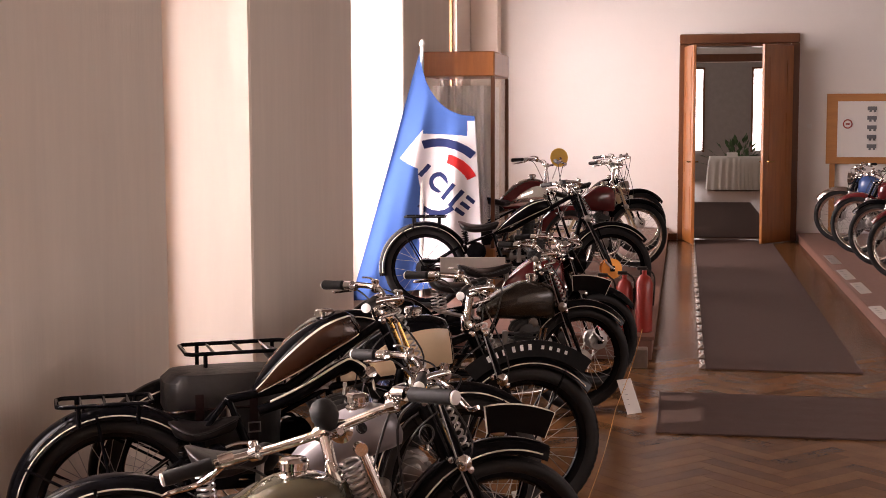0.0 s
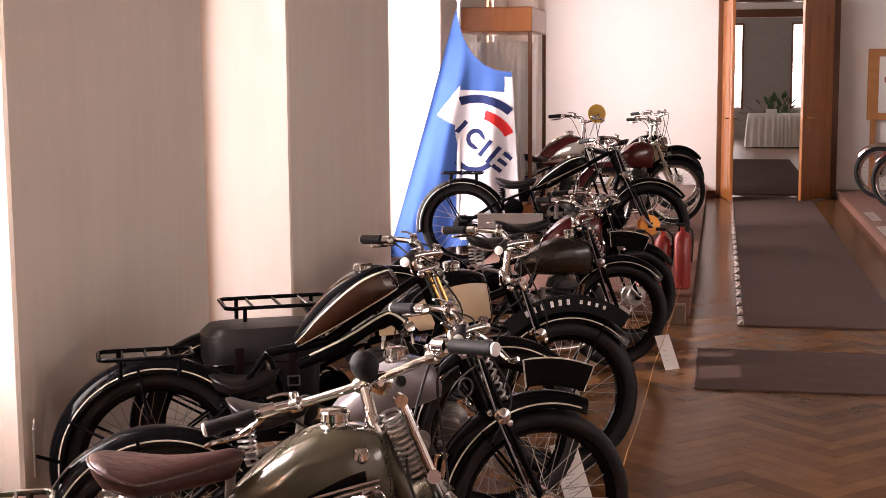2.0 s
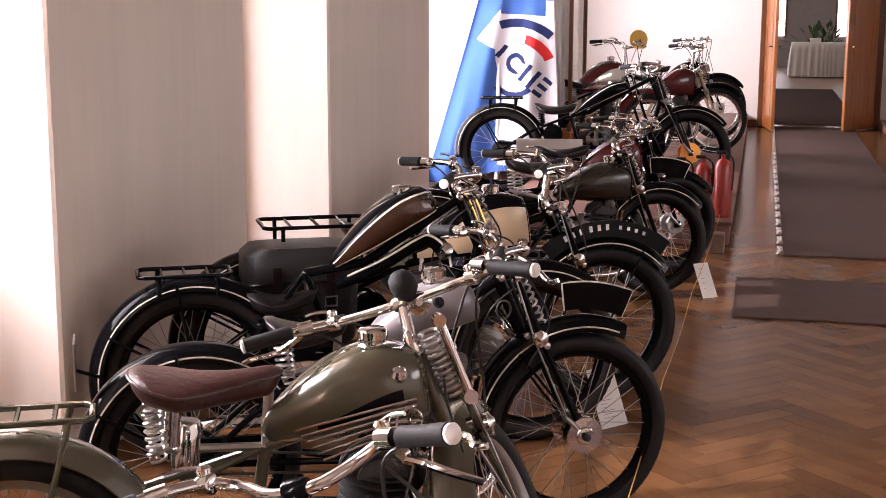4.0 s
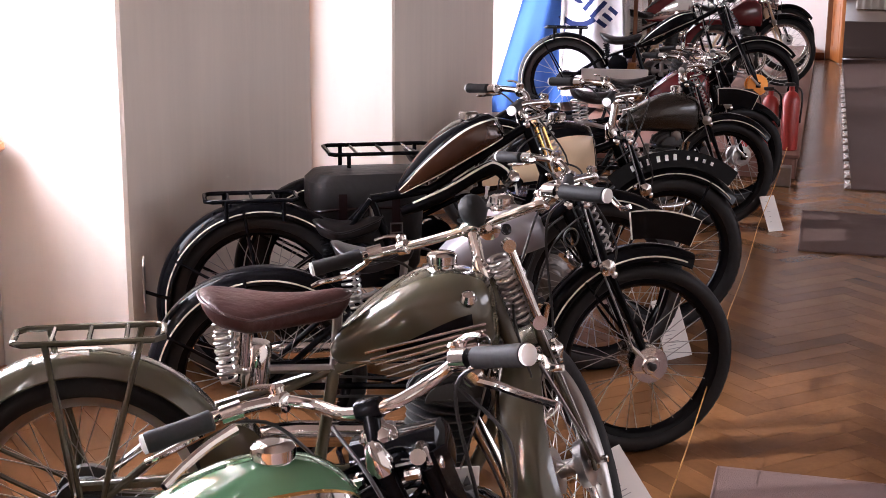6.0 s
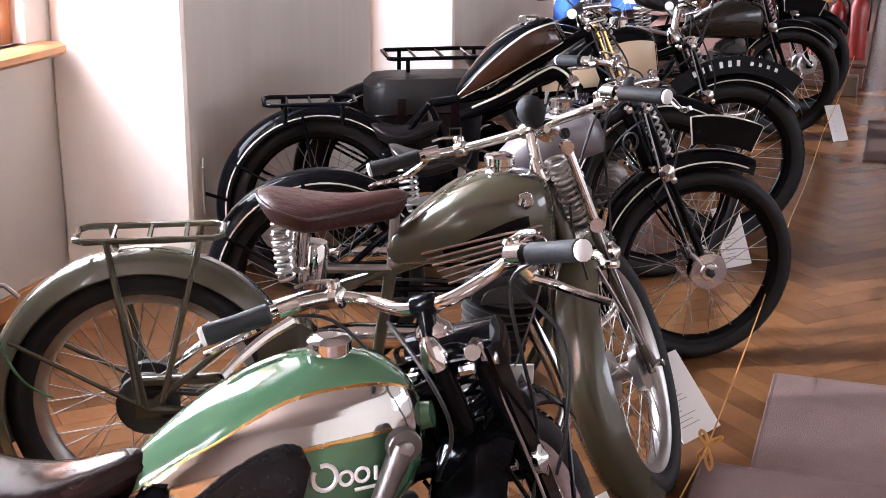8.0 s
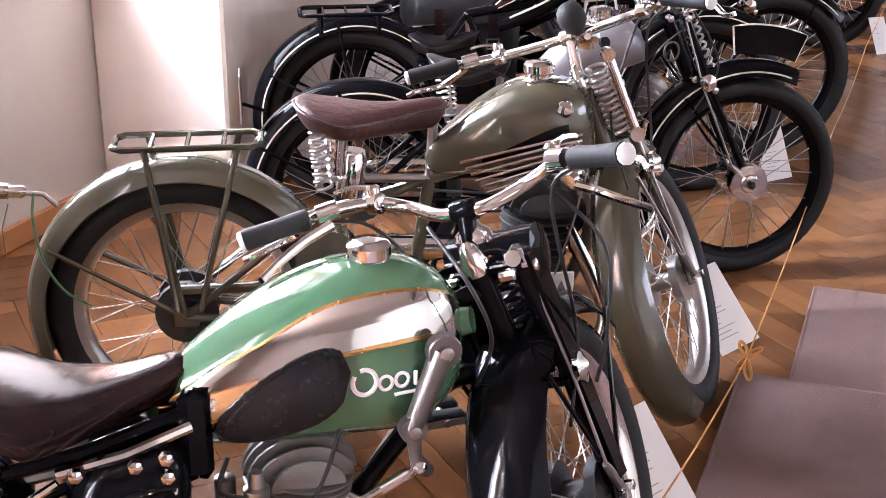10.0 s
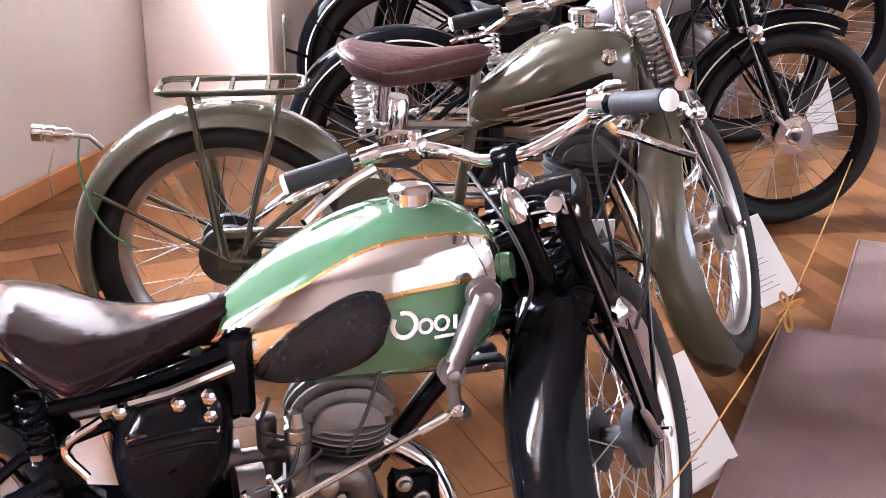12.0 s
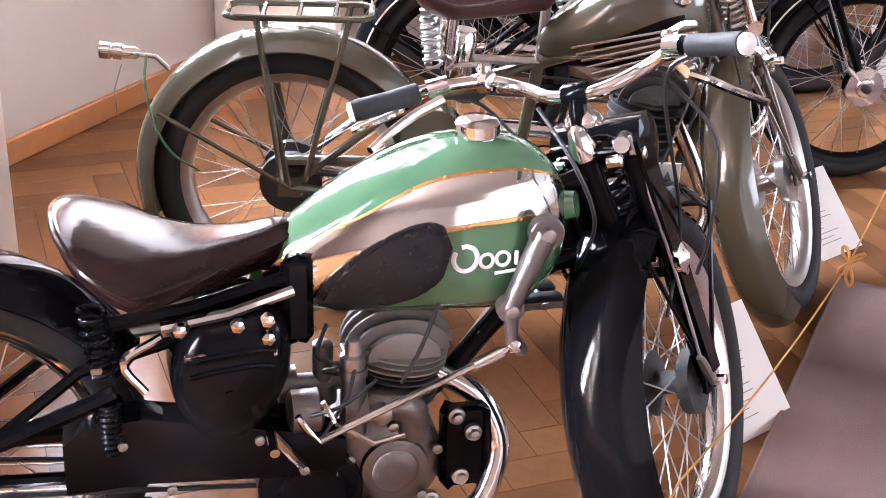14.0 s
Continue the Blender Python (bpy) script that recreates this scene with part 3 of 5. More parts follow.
def saddle(x0, x1, z, w, tail=0.02, dip=0.03, thick=0.05):
    """Pear-shaped sprung saddle: broad dished rear, narrow nose, turned-down skirt."""
    rings = []
    n, k = 30, 24
    for i in range(n + 1):
        u = (1 - math.cos(math.pi * i / n)) / 2                # 0 rear, 1 nose
        rear = max(0.0, 1 - (1 - min(1, u / 0.42)) ** 2.3) ** (1 / 2.3)
        taper = 1 if u < 0.30 else 1 - 0.78 * (1 - (1 - (u - 0.30) / 0.70) ** 1.9) if u < 0.999 else 0.22
        tip = math.sqrt(max(0.0, 1 - ((u - 0.88) / 0.12) ** 2)) if u > 0.88 else 1
        hw = max(w / 2 * rear * taper * tip, 0.004)
        zc = z + tail * (1 - u) ** 2 - dip * math.sin(math.pi * u ** 0.85) + 0.012 * u
        th = thick * max(0.12, min(1, (u / 0.10) ** 0.5, ((1 - u) / 0.08) ** 0.5))
        droop = 0.020 * (w / 0.26) * (hw / (w / 2)) * min(1.0, 0.25 + u)
        ring = []
        for j in range(k):
            a = 2 * math.pi * j / k
            ca, sa = math.cos(a), math.sin(a)
            e = math.copysign(abs(ca) ** 0.75, ca)
            zz = zc + (th * 0.30 * sa if sa > 0 else th * 0.9 * math.copysign(abs(sa) ** 0.6, sa)) - droop * e * e
            ring.append(Vector((x0 + (x1 - x0) * u, hw * e, zz)))
        rings.append(ring)
    return rings


def motorcycle(x, y, head, steer=0.0, z=0.0, W=1.22, R=0.33, tw=0.075, label="", near=True, paint=None, frame_mat=None, fender_mat=None, tank=(-0.62, -0.22, 0.56, 0.84, 0.22), tank_power=2.6,
               seat=(-0.90, -0.56, 0.78, 0.24), seat_mat=None, bars=(0.34, 0.95, 0.10), rack=None, panel=None, line=True, lamp=None, engine=True, front_fender=(38, 205), rear_fender=(20, 190), fork="girder",
               grip_mat=None, rim=None, disc=None, lean=0.0, fw=0.11, valance=0.0, head_top=0.83, head_x=-0.25, exhaust=True, engine_x=0.02, spring=(0.022, 0.0042, None), tilt=0.0, fork_mat=None, extras=None, nose=False, toolbox=True, down=None, front_gap=0.03):
    bike = thing("motorcycle", label, "motorcycle", pose(x, y, z, -lean, 0, head), group="row of vintage motorcycles")
    paint, frame_mat, fender_mat = paint or BLACK, frame_mat or BLACK, fender_mat or BLACK
    rim = rim or CHROME
    I = Matrix.Identity(4)
    top = Vector((head_x, 0, head_top))
    low = Vector((head_x + 0.085, 0, head_top - 0.20))
    ax = (top - low).normalized()
    S = Matrix.Translation(top) @ Matrix.Rotation(radians(steer), 4, ax) @ Matrix.Translation(-top)
    # wheels and fenders
    wheel(bike, -W, R, tw, rim, STEEL, I, disc=IRON, near=near, drum=0.075, tyre_label="black rubber tyre")
    wheel(bike, 0, R, tw, rim, STEEL, S, disc=disc, near=near, drum=0.08 if disc is AMBERGLOW else 0.06, tyre_label="black rubber tyre")
    fender(bike, -W, R, fw + 0.01, rear_fender[0], rear_fender[1], fender_mat, I, line=line)
    ff = fender(bike, 0, R, fw, front_fender[0], front_fender[1], fender_mat, S, gap=front_gap, line=line, valance=valance)
    # frame
    fr = Shape()
    bb = Vector((-W * 0.56, 0, 0.26))
    sp = Vector((seat[1] - 0.04, 0, tank[2] + 0.02))
    fr.tube([top, low], 0.021, 12)
    fr.tube([top - ax * 0.03, (tank[0] + 0.1, 0, tank[2] + 0.05), sp], 0.017, 10)
    fr.tube([low, *(down or ((low.x - 0.10, 0, 0.36), (low.x - 0.20, 0, 0.23))), bb], 0.018, 10, smooth=5)
    fr.tube([sp, bb + Vector((0, 0, 0.02))], 0.016, 10)
    for s in (-1, 1):
        fr.tube([bb, (-W * 0.75, s * 0.05, 0.29), (-W, s * 0.075, R)], 0.011, 8)
        fr.tube([sp, (-W * 0.82, s * 0.07, 0.50), (-W, s * 0.075, R)], 0.010, 8)
        fr.box((-W - 0.03, s * 0.075 - 0.005, R - 0.025), (-W + 0.03, s * 0.075 + 0.005, R + 0.025), 0.003)
    part("frame", fr, frame_mat, bike)
    # fender stays
    st = Shape()
    for s in (-1, 1):
        for a in ((100, 150) if near else (120,)):
            rr = R + 0.02
            st.tube([(-W, s * 0.08, R), (-W + rr * math.cos(radians(a)), s * fw * 0.52, R + rr * math.sin(radians(a)))], 0.006, 6)
    part("fender_stay", st, fender_mat, bike)
    # fork
    fk = Shape()
    for s in (-1, 1):
        a = top + Vector((0.045, s * 0.06, -0.01))
        b = Vector((0.0, s * 0.068, R))
        mid = low + Vector((0.055, s * 0.064, -0.04))
        fk.tube([a, mid, b], [0.013, 0.011] if fork == "girder" else [0.020, 0.014], 10)
        fk.tube([mid + Vector((-0.03, 0, 0.02)), (-0.03, s * 0.068, R + 0.09), b], 0.008, 8)
        fk.box((b.x - 0.018, b.y - 0.006, b.z - 0.022), (b.x + 0.018, b.y + 0.006, b.z + 0.022), 0.003)
    fk.tube([top + Vector((0.045, -0.06, -0.012)), top + Vector((0.045, 0.06, -0.012))], 0.012, 8).tube([low + Vector((0.055, -0.064, -0.03)), low + Vector((0.055, 0.064, -0.03))], 0.012, 8)
    fo = part("fork", fk.moved(S), fork_mat or frame_mat, bike)
    if len(spring) > 3:
        sg = Shape().spring(spring[3], spring[4], *spring[:2], 11)
    else:
        sg = Shape().spring(top + Vector((0.055, 0, 0.02)), low + Vector((0.075, 0, -0.01)), *spring[:2], 10).moved(S)
    part("fork_spring", sg, spring[2] or STEEL, fo, "coil spring between the fork blades")
    def nut(sh):
        part("fork_nut", sh.moved(S), CHROME, fo)
    for s in (-1, 1):
        for p in (top + Vector((0.045, s * 0.075, -0.012)), low + Vector((0.055, s * 0.078, -0.03)), top + Vector((0.0, s * 0.05, -0.015)), low + Vector((0.0, s * 0.05, 0.0))):
            nut(Shape().lathe([(-0.014, 0.006), (-0.012, 0.011), (0.012, 0.011), (0.014, 0.006)], p, (0, 1, 0), 8))
        nut(Shape().lathe([(-0.02, 0.005), (-0.018, 0.010), (0.018, 0.010), (0.02, 0.005)], (0, s * 0.085, R), (0, 1, 0), 8))
    nut(Shape().lathe([(0, 0.022), (0.02, 0.024), (0.035, 0.018), (0.05, 0.014), (0.06, 0.004)], top, ax, 14))
    # handlebar
    hw, hz, back, *flat = bars
    bow = flat[0] if flat else 1.0
    droop = Vector((0, 0, -flat[1])) if len(flat) > 1 else Vector()
    c = top + Vector((0.01, 0, hz - head_top - 0.045))
    half = [c + Vector((0, 0.04, 0)), c + Vector((0.035 * bow, hw * 0.32, 0.02 * bow)), c + Vector((0.02 * bow, hw * 0.52, 0.045 * bow)), c + Vector((-back * 0.55, hw * 0.72, 0.05 * bow)), c + Vector((-back, hw * 0.86, 0.045 * bow))]
    pts = [Vector((p.x, -p.y, p.z)) for p in reversed(half)] + half
    pts[0] = pts[0] + droop * 0.55
    hb = part("handlebar", Shape().tube(pts, 0.0115, 10, smooth=6).moved(S), CHROME, bike, "chromed handlebar")
    part("bar_stem", Shape().tube([top + ax * 0.02, c], 0.015, 10).lathe([(-0.022, 0.017), (-0.018, 0.019), (0.018, 0.019), (0.022, 0.017)], c, (0, 1, 0), 14).moved(S), BLACK if paint is GREEN else CHROME, hb)
    for s in (-1, 1):
        e0 = c + Vector((-back * 0.72, s * hw * 0.70, 0.049 * bow))
        e1 = c + Vector((-back * 1.18, s * hw, 0.040 * bow)) + (droop if s < 0 else Vector())
        d = (e1 - e0)
        L = d.length
        part("grip", Shape().lathe([(0, 0.012), (0.004, 0.018), (L * 0.5, 0.017), (L - 0.012, 0.0185), (L - 0.004, 0.018), (L, 0.010)], e0, d, 14).moved(S), grip_mat or RUBBER, hb)
        part("grip_end", Shape().lathe([(0, 0.0165), (0.006, 0.0165), (0.009, 0.009)], e1 - d.normalized() * 0.002, d, 14).moved(S), WHITE if near else STEEL, hb)
        lv = Shape().tube([e0 - d.normalized() * 0.03, e0 + Vector((0.045, s * 0.01, -0.012)), e0 + Vector((0.062, s * 0.08, -0.028)), e1 + Vector((0.055, s * 0.012, -0.03)), e1 + Vector((0.045, s * 0.035, -0.034))], [0.009, 0.0055], 8, smooth=5)
        lv.lathe([(-0.018, 0.017), (0.018, 0.017)], e0 - d.normalized() * 0.03, d, 12)
        part("lever", lv.moved(S), CHROME, hb)
        cb = Shape().tube([e0 + Vector((0.04, 0, -0.01)), e0 + Vector((0.09, -s * 0.08, -0.06)), low + Vector((0.06, s * 0.09, 0.05)), low + Vector((0.0, s * 0.06, -0.10))], 0.0035, 6, smooth=6)
        part("cable", cb.moved(S), WORNBLACK, hb)
    # controls and fittings on bars and fork
    for s in (-1, 1):
        p = c + Vector((0.02 * bow, s * hw * 0.50, 0.043 * bow))
        cl = part("control_clamp", Shape().lathe([(-0.014, 0.015), (-0.011, 0.019), (0.011, 0.019), (0.014, 0.015)], p, (0.2, 1, 0.1), 12).lathe([(0, 0.013), (0.012, 0.015), (0.018, 0.010)], p + Vector((0, 0, 0.014)), (0, 0, 1), 12).moved(S), CHROME, hb)
        part("control_lever", Shape().tube([p + Vector((0, 0, 0.028)), p + Vector((-0.02, s * 0.03, 0.036)), p + Vector((-0.035, s * 0.055, 0.034))], [0.005, 0.0035], 6, smooth=3).moved(S), CHROME, cl)
        if paint is not GREEN:
            part("cable", Shape().tube([p + Vector((0.015, 0, 0)), p + Vector((0.07, -s * 0.05, -0.03)), top + Vector((0.07, s * 0.05, -0.03)), top + Vector((-0.04, s * 0.055, -0.12)), (tank[1] - 0.10, s * 0.06, tank[2] - 0.03)], 0.0032, 6, smooth=6).moved(S), WORNBLACK, hb)
        part("damper_knob", Shape().lathe([(0, 0.018), (0.004, 0.026), (0.014, 0.026), (0.018, 0.016), (0.026, 0.006)], low + Vector((0.03, s * 0.082, -0.005)), (0, s, 0), 14).moved(S), CHROME if near else STEEL, fo)
        for a_ in ((62, 128) if near else (110,)):
            if front_fender[0] + 6 < a_ < front_fender[1] - 6:
                rr_ = R + front_gap - 0.02
                part("front_stay", Shape().tube([(0, s * 0.078, R), (rr_ * math.cos(radians(a_)), s * fw * 0.52, R + rr_ * math.sin(radians(a_)))], 0.0045, 6).moved(S), fender_mat if fender_mat is not OLIVE else STEEL, fo)
    part("brake_arm", Shape().tube([(0.0, -0.078, R), (-0.05, -0.082, R + 0.05), (-0.06, -0.082, R + 0.06)], [0.010, 0.006], 8).tube([(-0.06, -0.084, R + 0.06), low + Vector((0.02, -0.08, -0.02)), top + Vector((0.03, -0.07, 0.02))], 0.003, 6).moved(S), STEEL, fo)
    # tank
    rings = loft_tank(*tank, power=tank_power, nose=nose)
    if tilt:
        pivot = Vector((tank[0], 0, tank[2]))
        turn = Matrix.Translation(pivot) @ Matrix.Rotation(radians(-tilt), 4, "Y") @ Matrix.Translation(-pivot)
        rings = [[turn @ p for p in r] for r in rings]
    tk = part("tank", Shape().sweep(rings), paint, bike, sharp=60)
    cx = tank[0] + (tank[1] - tank[0]) * 0.70
    capz = tank[3] - (0.014 if nose else 0.035 if tilt > 25 else 0.004) + (cx - tank[0]) * math.tan(radians(tilt)) * 0.9
    cx -= (tank[3] - tank[2]) * math.sin(radians(tilt))
    part("filler_cap", Shape().lathe([(-0.02, 0.034), (0.0, 0.036), (0.006, 0.030), (0.012, 0.030), (0.016, 0.036), (0.034, 0.036), (0.040, 0.030), (0.042, 0.012)], (cx, 0, capz), (0, 0, 1), 24), CHROME, tk, "chromed filler cap")
    if panel:
        for side in (1, -1):
            part("tank_panel", skin(rings, panel[1], panel[2], side), panel[0], tk)
            if len(panel) > 3:
                for edge in (panel[1], panel[2]):
                    part("tank_line", skin(rings, edge, [(u, j + (0.6 if panel[3] is LINE else 0.2)) for u, j in edge], side, 0.0035), panel[3], tk)
    # saddle
    sm = seat_mat or BLACKSEAT
    sr = saddle(*seat)
    sd = part("saddle", Shape().sweep(sr), sm, bike, sharp=70)
    rimpts = [r[0] for r in sr] + [r[12] for r in reversed(sr)]
    part("saddle_piping", Shape().tube(rimpts, 0.0045, 6, closed=True), sm, sd)
    sx = seat[0] + 0.05
    for s in (-1, 1):
        part("saddle_spring", Shape().spring((sx, s * seat[3] * 0.30, seat[2] - 0.05), (sx + 0.01, s * seat[3] * 0.30, seat[2] - 0.16), 0.020, 0.004, 6), frame_mat if seat[0] < -1.03 else STEEL, sd)
    ss = Shape()
    ss.tube([(seat[1] - 0.03, 0, seat[2] - 0.03), sp], 0.012, 8)
    ss.tube([(sx, -seat[3] * 0.3, seat[2] - 0.16), (sx, seat[3] * 0.3, seat[2] - 0.16)], 0.009, 8).tube([(sx, 0, seat[2] - 0.16), sp], 0.011, 8)
    part("saddle_post", ss, STEEL, sd)
    if rack:
        x0, x1, rz, rw = rack[:4]
        rk = Shape()
        rk.tube([Vector(p) for p in ((x0 + 0.02, -rw / 2, rz), (x0, -rw / 2 + 0.02, rz), (x0, rw / 2 - 0.02, rz), (x0 + 0.02, rw / 2, rz), (x1 - 0.02, rw / 2, rz), (x1, rw / 2 - 0.02, rz), (x1, -rw / 2 + 0.02, rz), (x1 - 0.02, -rw / 2, rz))], 0.008, 8, closed=True)
        rmat = rack[4] if len(rack) > 4 else frame_mat
        rail = part("luggage_rack", rk, rmat, bike)
        for i in (1, 2, 3):
            xx = x0 + (x1 - x0) * i / 4
            part("rack_bar", Shape().tube([(xx, -rw / 2, rz), (xx, rw / 2, rz)], 0.006, 6), rmat, rail)
        for s in (-1, 1):
            for xx in (x0 + 0.07, x1 - 0.05):
                part("rack_strut", Shape().tube([(xx, s * rw / 2, rz), (-W + (xx + W) * 0.25, s * 0.085, R + 0.02)] if len(rack) > 4 else [(xx, s * rw / 2, rz), (xx, s * rw / 2, 2 * R - 0.02)], 0.008, 8), rmat, rail)
    if lamp:
        lx = top + Vector((0.13, 0, -0.03))
        hl = part("headlamp", Shape().lathe([(-0.11, 0.01), (-0.10, 0.03), (-0.06, 0.065), (0, 0.082), (0.02, 0.084), (0.022, 0.078)], lx, (1, 0, 0), 24).moved(S), lamp, bike)
        part("lens", Shape().lathe([(0.018, 0.078), (0.026, 0.06), (0.03, 0.02), (0.031, 0.002)], lx, (1, 0, 0), 24).moved(S), GLASS, hl)
    if engine:
        ex = (tank[0] + tank[1]) / 2 + engine_x
        cy = Vector((ex, 0, 0.30))
        up = Vector((0.16, 0, 1)).normalized()
        en = part("crankcase", Shape().lathe([(-0.085, 0.03), (-0.08, 0.075), (-0.06, 0.10), (0.06, 0.10), (0.08, 0.08), (0.088, 0.03)], (ex, 0, 0.27), (0, 1, 0), 28).lathe([(-0.075, 0.02), (-0.07, 0.07), (0.07, 0.07), (0.075, 0.02)], (ex - 0.15, 0, 0.27), (0, 1, 0), 24).box((ex - 0.2, -0.055, 0.2), (ex + 0.03, 0.055, 0.34), 0.02), ALLOY, bike, "cast alloy crankcase")
        top_z = tank[2] - 0.055
        fin_mat = FINGREY if paint is GREEN else IRON
        nf = 9 if near else 5
        h0, h1 = 0.085, (top_z - 0.30)
        part("cylinder", Shape().lathe([(0.04, 0.055), (h1, 0.055)], cy, up, 20), IRON, en)
        for i in range(nf):
            h = h0 + (h1 - h0) * i / (nf - 1)
            rr = 0.085 if i < nf - 3 else 0.090
            part("cooling_fin", Shape().lathe([(-0.003, rr - 0.004), (-0.001, rr), (0.002, rr), (0.004, rr - 0.004)], cy + up * h, up, 28), IRON if i < nf - 3 else fin_mat, en)
        part("cylinder_head", Shape().lathe([(h1, 0.06), (h1 + 0.012, 0.078), (h1 + 0.03, 0.066), (h1 + 0.042, 0.05), (h1 + 0.045, 0.02)], cy, up, 24), fin_mat, en)
        cen = cy + up * (h1 + 0.004)
        for q in (-0.072, -0.048, -0.024, 0.0, 0.024, 0.048, 0.072):
            half = math.sqrt(0.094 ** 2 - q * q)
            tall = 0.030 + 0.040 * (1 - (q / 0.094) ** 2)
            arc = [(half * math.cos(g), tall * math.sin(g)) for g in (math.pi * i / 14 for i in range(15))]
            rim_ = [[cen + Vector((ax_ * k, q + dy, az_ * k)) for ax_, az_ in arc] for dy, k in ((-0.0045, 0.93), (-0.0030, 1.0), (0.0030, 1.0), (0.0045, 0.93))]
            part("head_fin", Shape().sweep(rim_), fin_mat, en)
        part("spark_plug", Shape().lathe([(0, 0.010), (0.02, 0.010), (0.022, 0.006), (0.06, 0.005), (0.062, 0.008), (0.075, 0.008)], cy + up * (h1 + 0.04), up, 10), WHITE, en)
        cbp = Vector((ex - 0.10, -0.03, 0.42))
        if paint is not GREEN and paint is not OLIVE:
            for dx in (0.075, 0.105):
                part("pushrod_tube", Shape().lathe([(0.05, 0.013), (0.06, 0.009), (h1 + 0.01, 0.009), (h1 + 0.02, 0.014)], cy + Vector((dx, -0.055, 0)), up, 10), CHROME, en)
            part("magneto", Shape().lathe([(-0.06, 0.03), (-0.055, 0.042), (0.055, 0.042), (0.06, 0.03)], (ex + 0.16, -0.01, 0.33), (0, 1, 0), 18), IRON, en)
            part("valve_cover", Shape().lathe([(-0.05, 0.020), (-0.045, 0.028), (0.045, 0.028), (0.05, 0.020)], cy + up * (h1 + 0.055) + Vector((0.03, -0.03, 0)), (0.3, 1, 0), 14), ALLOY, en)
        part("carburettor", Shape().lathe([(-0.05, 0.016), (0.05, 0.018)], cbp, (1, 0, 0), 12).lathe([(-0.04, 0.018), (-0.035, 0.024), (0.0, 0.024), (0.005, 0.017), (0.07, 0.017), (0.074, 0.012)], cbp, (0, 0, 1), 14).lathe([(-0.075, 0.03), (-0.045, 0.032)], cbp, (1, 0, 0), 14), ALLOY, en)
        part("case_cover", Shape().lathe([(0, 0.058), (0.010, 0.056), (0.014, 0.044), (0.014, 0.040), (0.018, 0.036), (0.020, 0.02)], (ex + 0.01, -0.086, 0.275), (0, -1, 0), 24), ALLOY, en)
        part("flywheel_cover", Shape().lathe([(0, 0.088), (0.014, 0.086), (0.024, 0.072), (0.024, 0.060), (0.030, 0.056), (0.032, 0.02)], (ex - 0.13, -0.080, 0.245), (0, -1, 0), 28), BLACK, en, "black enamelled round cover")
        for q in range(5):
            aq = radians(20 + 72 * q)
            part("bolt", Shape().lathe([(0, 0.009), (0.008, 0.009), (0.010, 0.004)], (ex + 0.01 + 0.078 * math.cos(aq), -0.083, 0.275 + 0.078 * math.sin(aq)), (0, -1, 0), 8), STEEL, en)
        if exhaust:
            pp = Shape().tube([cy + up * (h1 - 0.05) + Vector((0.07, -0.02, 0)), (ex + 0.17, -0.05, 0.36), (ex + 0.19, -0.08, 0.26), (ex + 0.10, -0.11, 0.16), (ex - 0.2, -0.12, 0.15)], 0.020, 12, smooth=7)
            pi = part("exhaust_pipe", pp, CHROME, bike, "bent chromed exhaust pipe")
            part("silencer", Shape().lathe([(0, 0.02), (0.06, 0.038), (0.45, 0.040), (0.52, 0.030), (0.58, 0.014), (0.585, 0.010)], (ex - 0.2, -0.12, 0.15), (-1, 0, 0.06), 18), CHROME, pi)
        # driveline, pegs, stand
        part("chain_guard", Shape().box((-W - 0.02, -0.075, R + 0.05), (ex - 0.17, -0.045, R + 0.075), 0.006), frame_mat, bike)
        ch = Shape()
        for zz in (R + 0.036, R - 0.036):
            ch.tube([(-W, -0.058, zz), (ex - 0.17, -0.058, 0.27 + (zz - R) * 0.7)], 0.005, 6)
        ch.lathe([(-0.003, 0.04), (0.003, 0.04)], (-W, -0.058, R), (0, 1, 0), 24)
        part("chain", ch, IRON, bike)
        tbx = Shape().lathe([(-0.04, 0.05), (-0.035, 0.075), (0.035, 0.075), (0.04, 0.05)], (-W * 0.72, -0.09, 0.47), (0, 1, 0), 24)
        if toolbox:
            part("toolbox", tbx, frame_mat, bike)
        for s in (-1, 1):
            pg = Shape()
            pg.tube([(ex - 0.05, s * 0.06, 0.2), (ex - 0.05, s * 0.13, 0.2)], 0.008, 8)
            pg.lathe([(0, 0.012), (0.004, 0.017), (0.085, 0.017), (0.09, 0.012)], (ex - 0.05, s * 0.13, 0.2), (0, s, 0), 12)
            part("footpeg", pg, RUBBER, bike)
        sd_ = Shape()
        for s in (-1, 1):
            sd_.tube([(-W * 0.75, s * 0.08, 0.26), (-W * 0.80, s * 0.13, 0.012)], 0.010, 8)
        sd_.tube([(-W * 0.80, -0.13, 0.012), (-W * 0.80, 0.13, 0.012)], 0.010, 8)
        part("stand", sd_, frame_mat, bike)
        kk = Shape().tube([(ex - 0.12, -0.09, 0.27), (ex - 0.16, -0.13, 0.34), (ex - 0.20, -0.14, 0.40), (ex - 0.20, -0.20, 0.40)], 0.008, 8)
        part("kick_lever", kk, CHROME, bike)
    if extras:
        extras(bike, S, rings, top, low, tk, ff)
    return bike


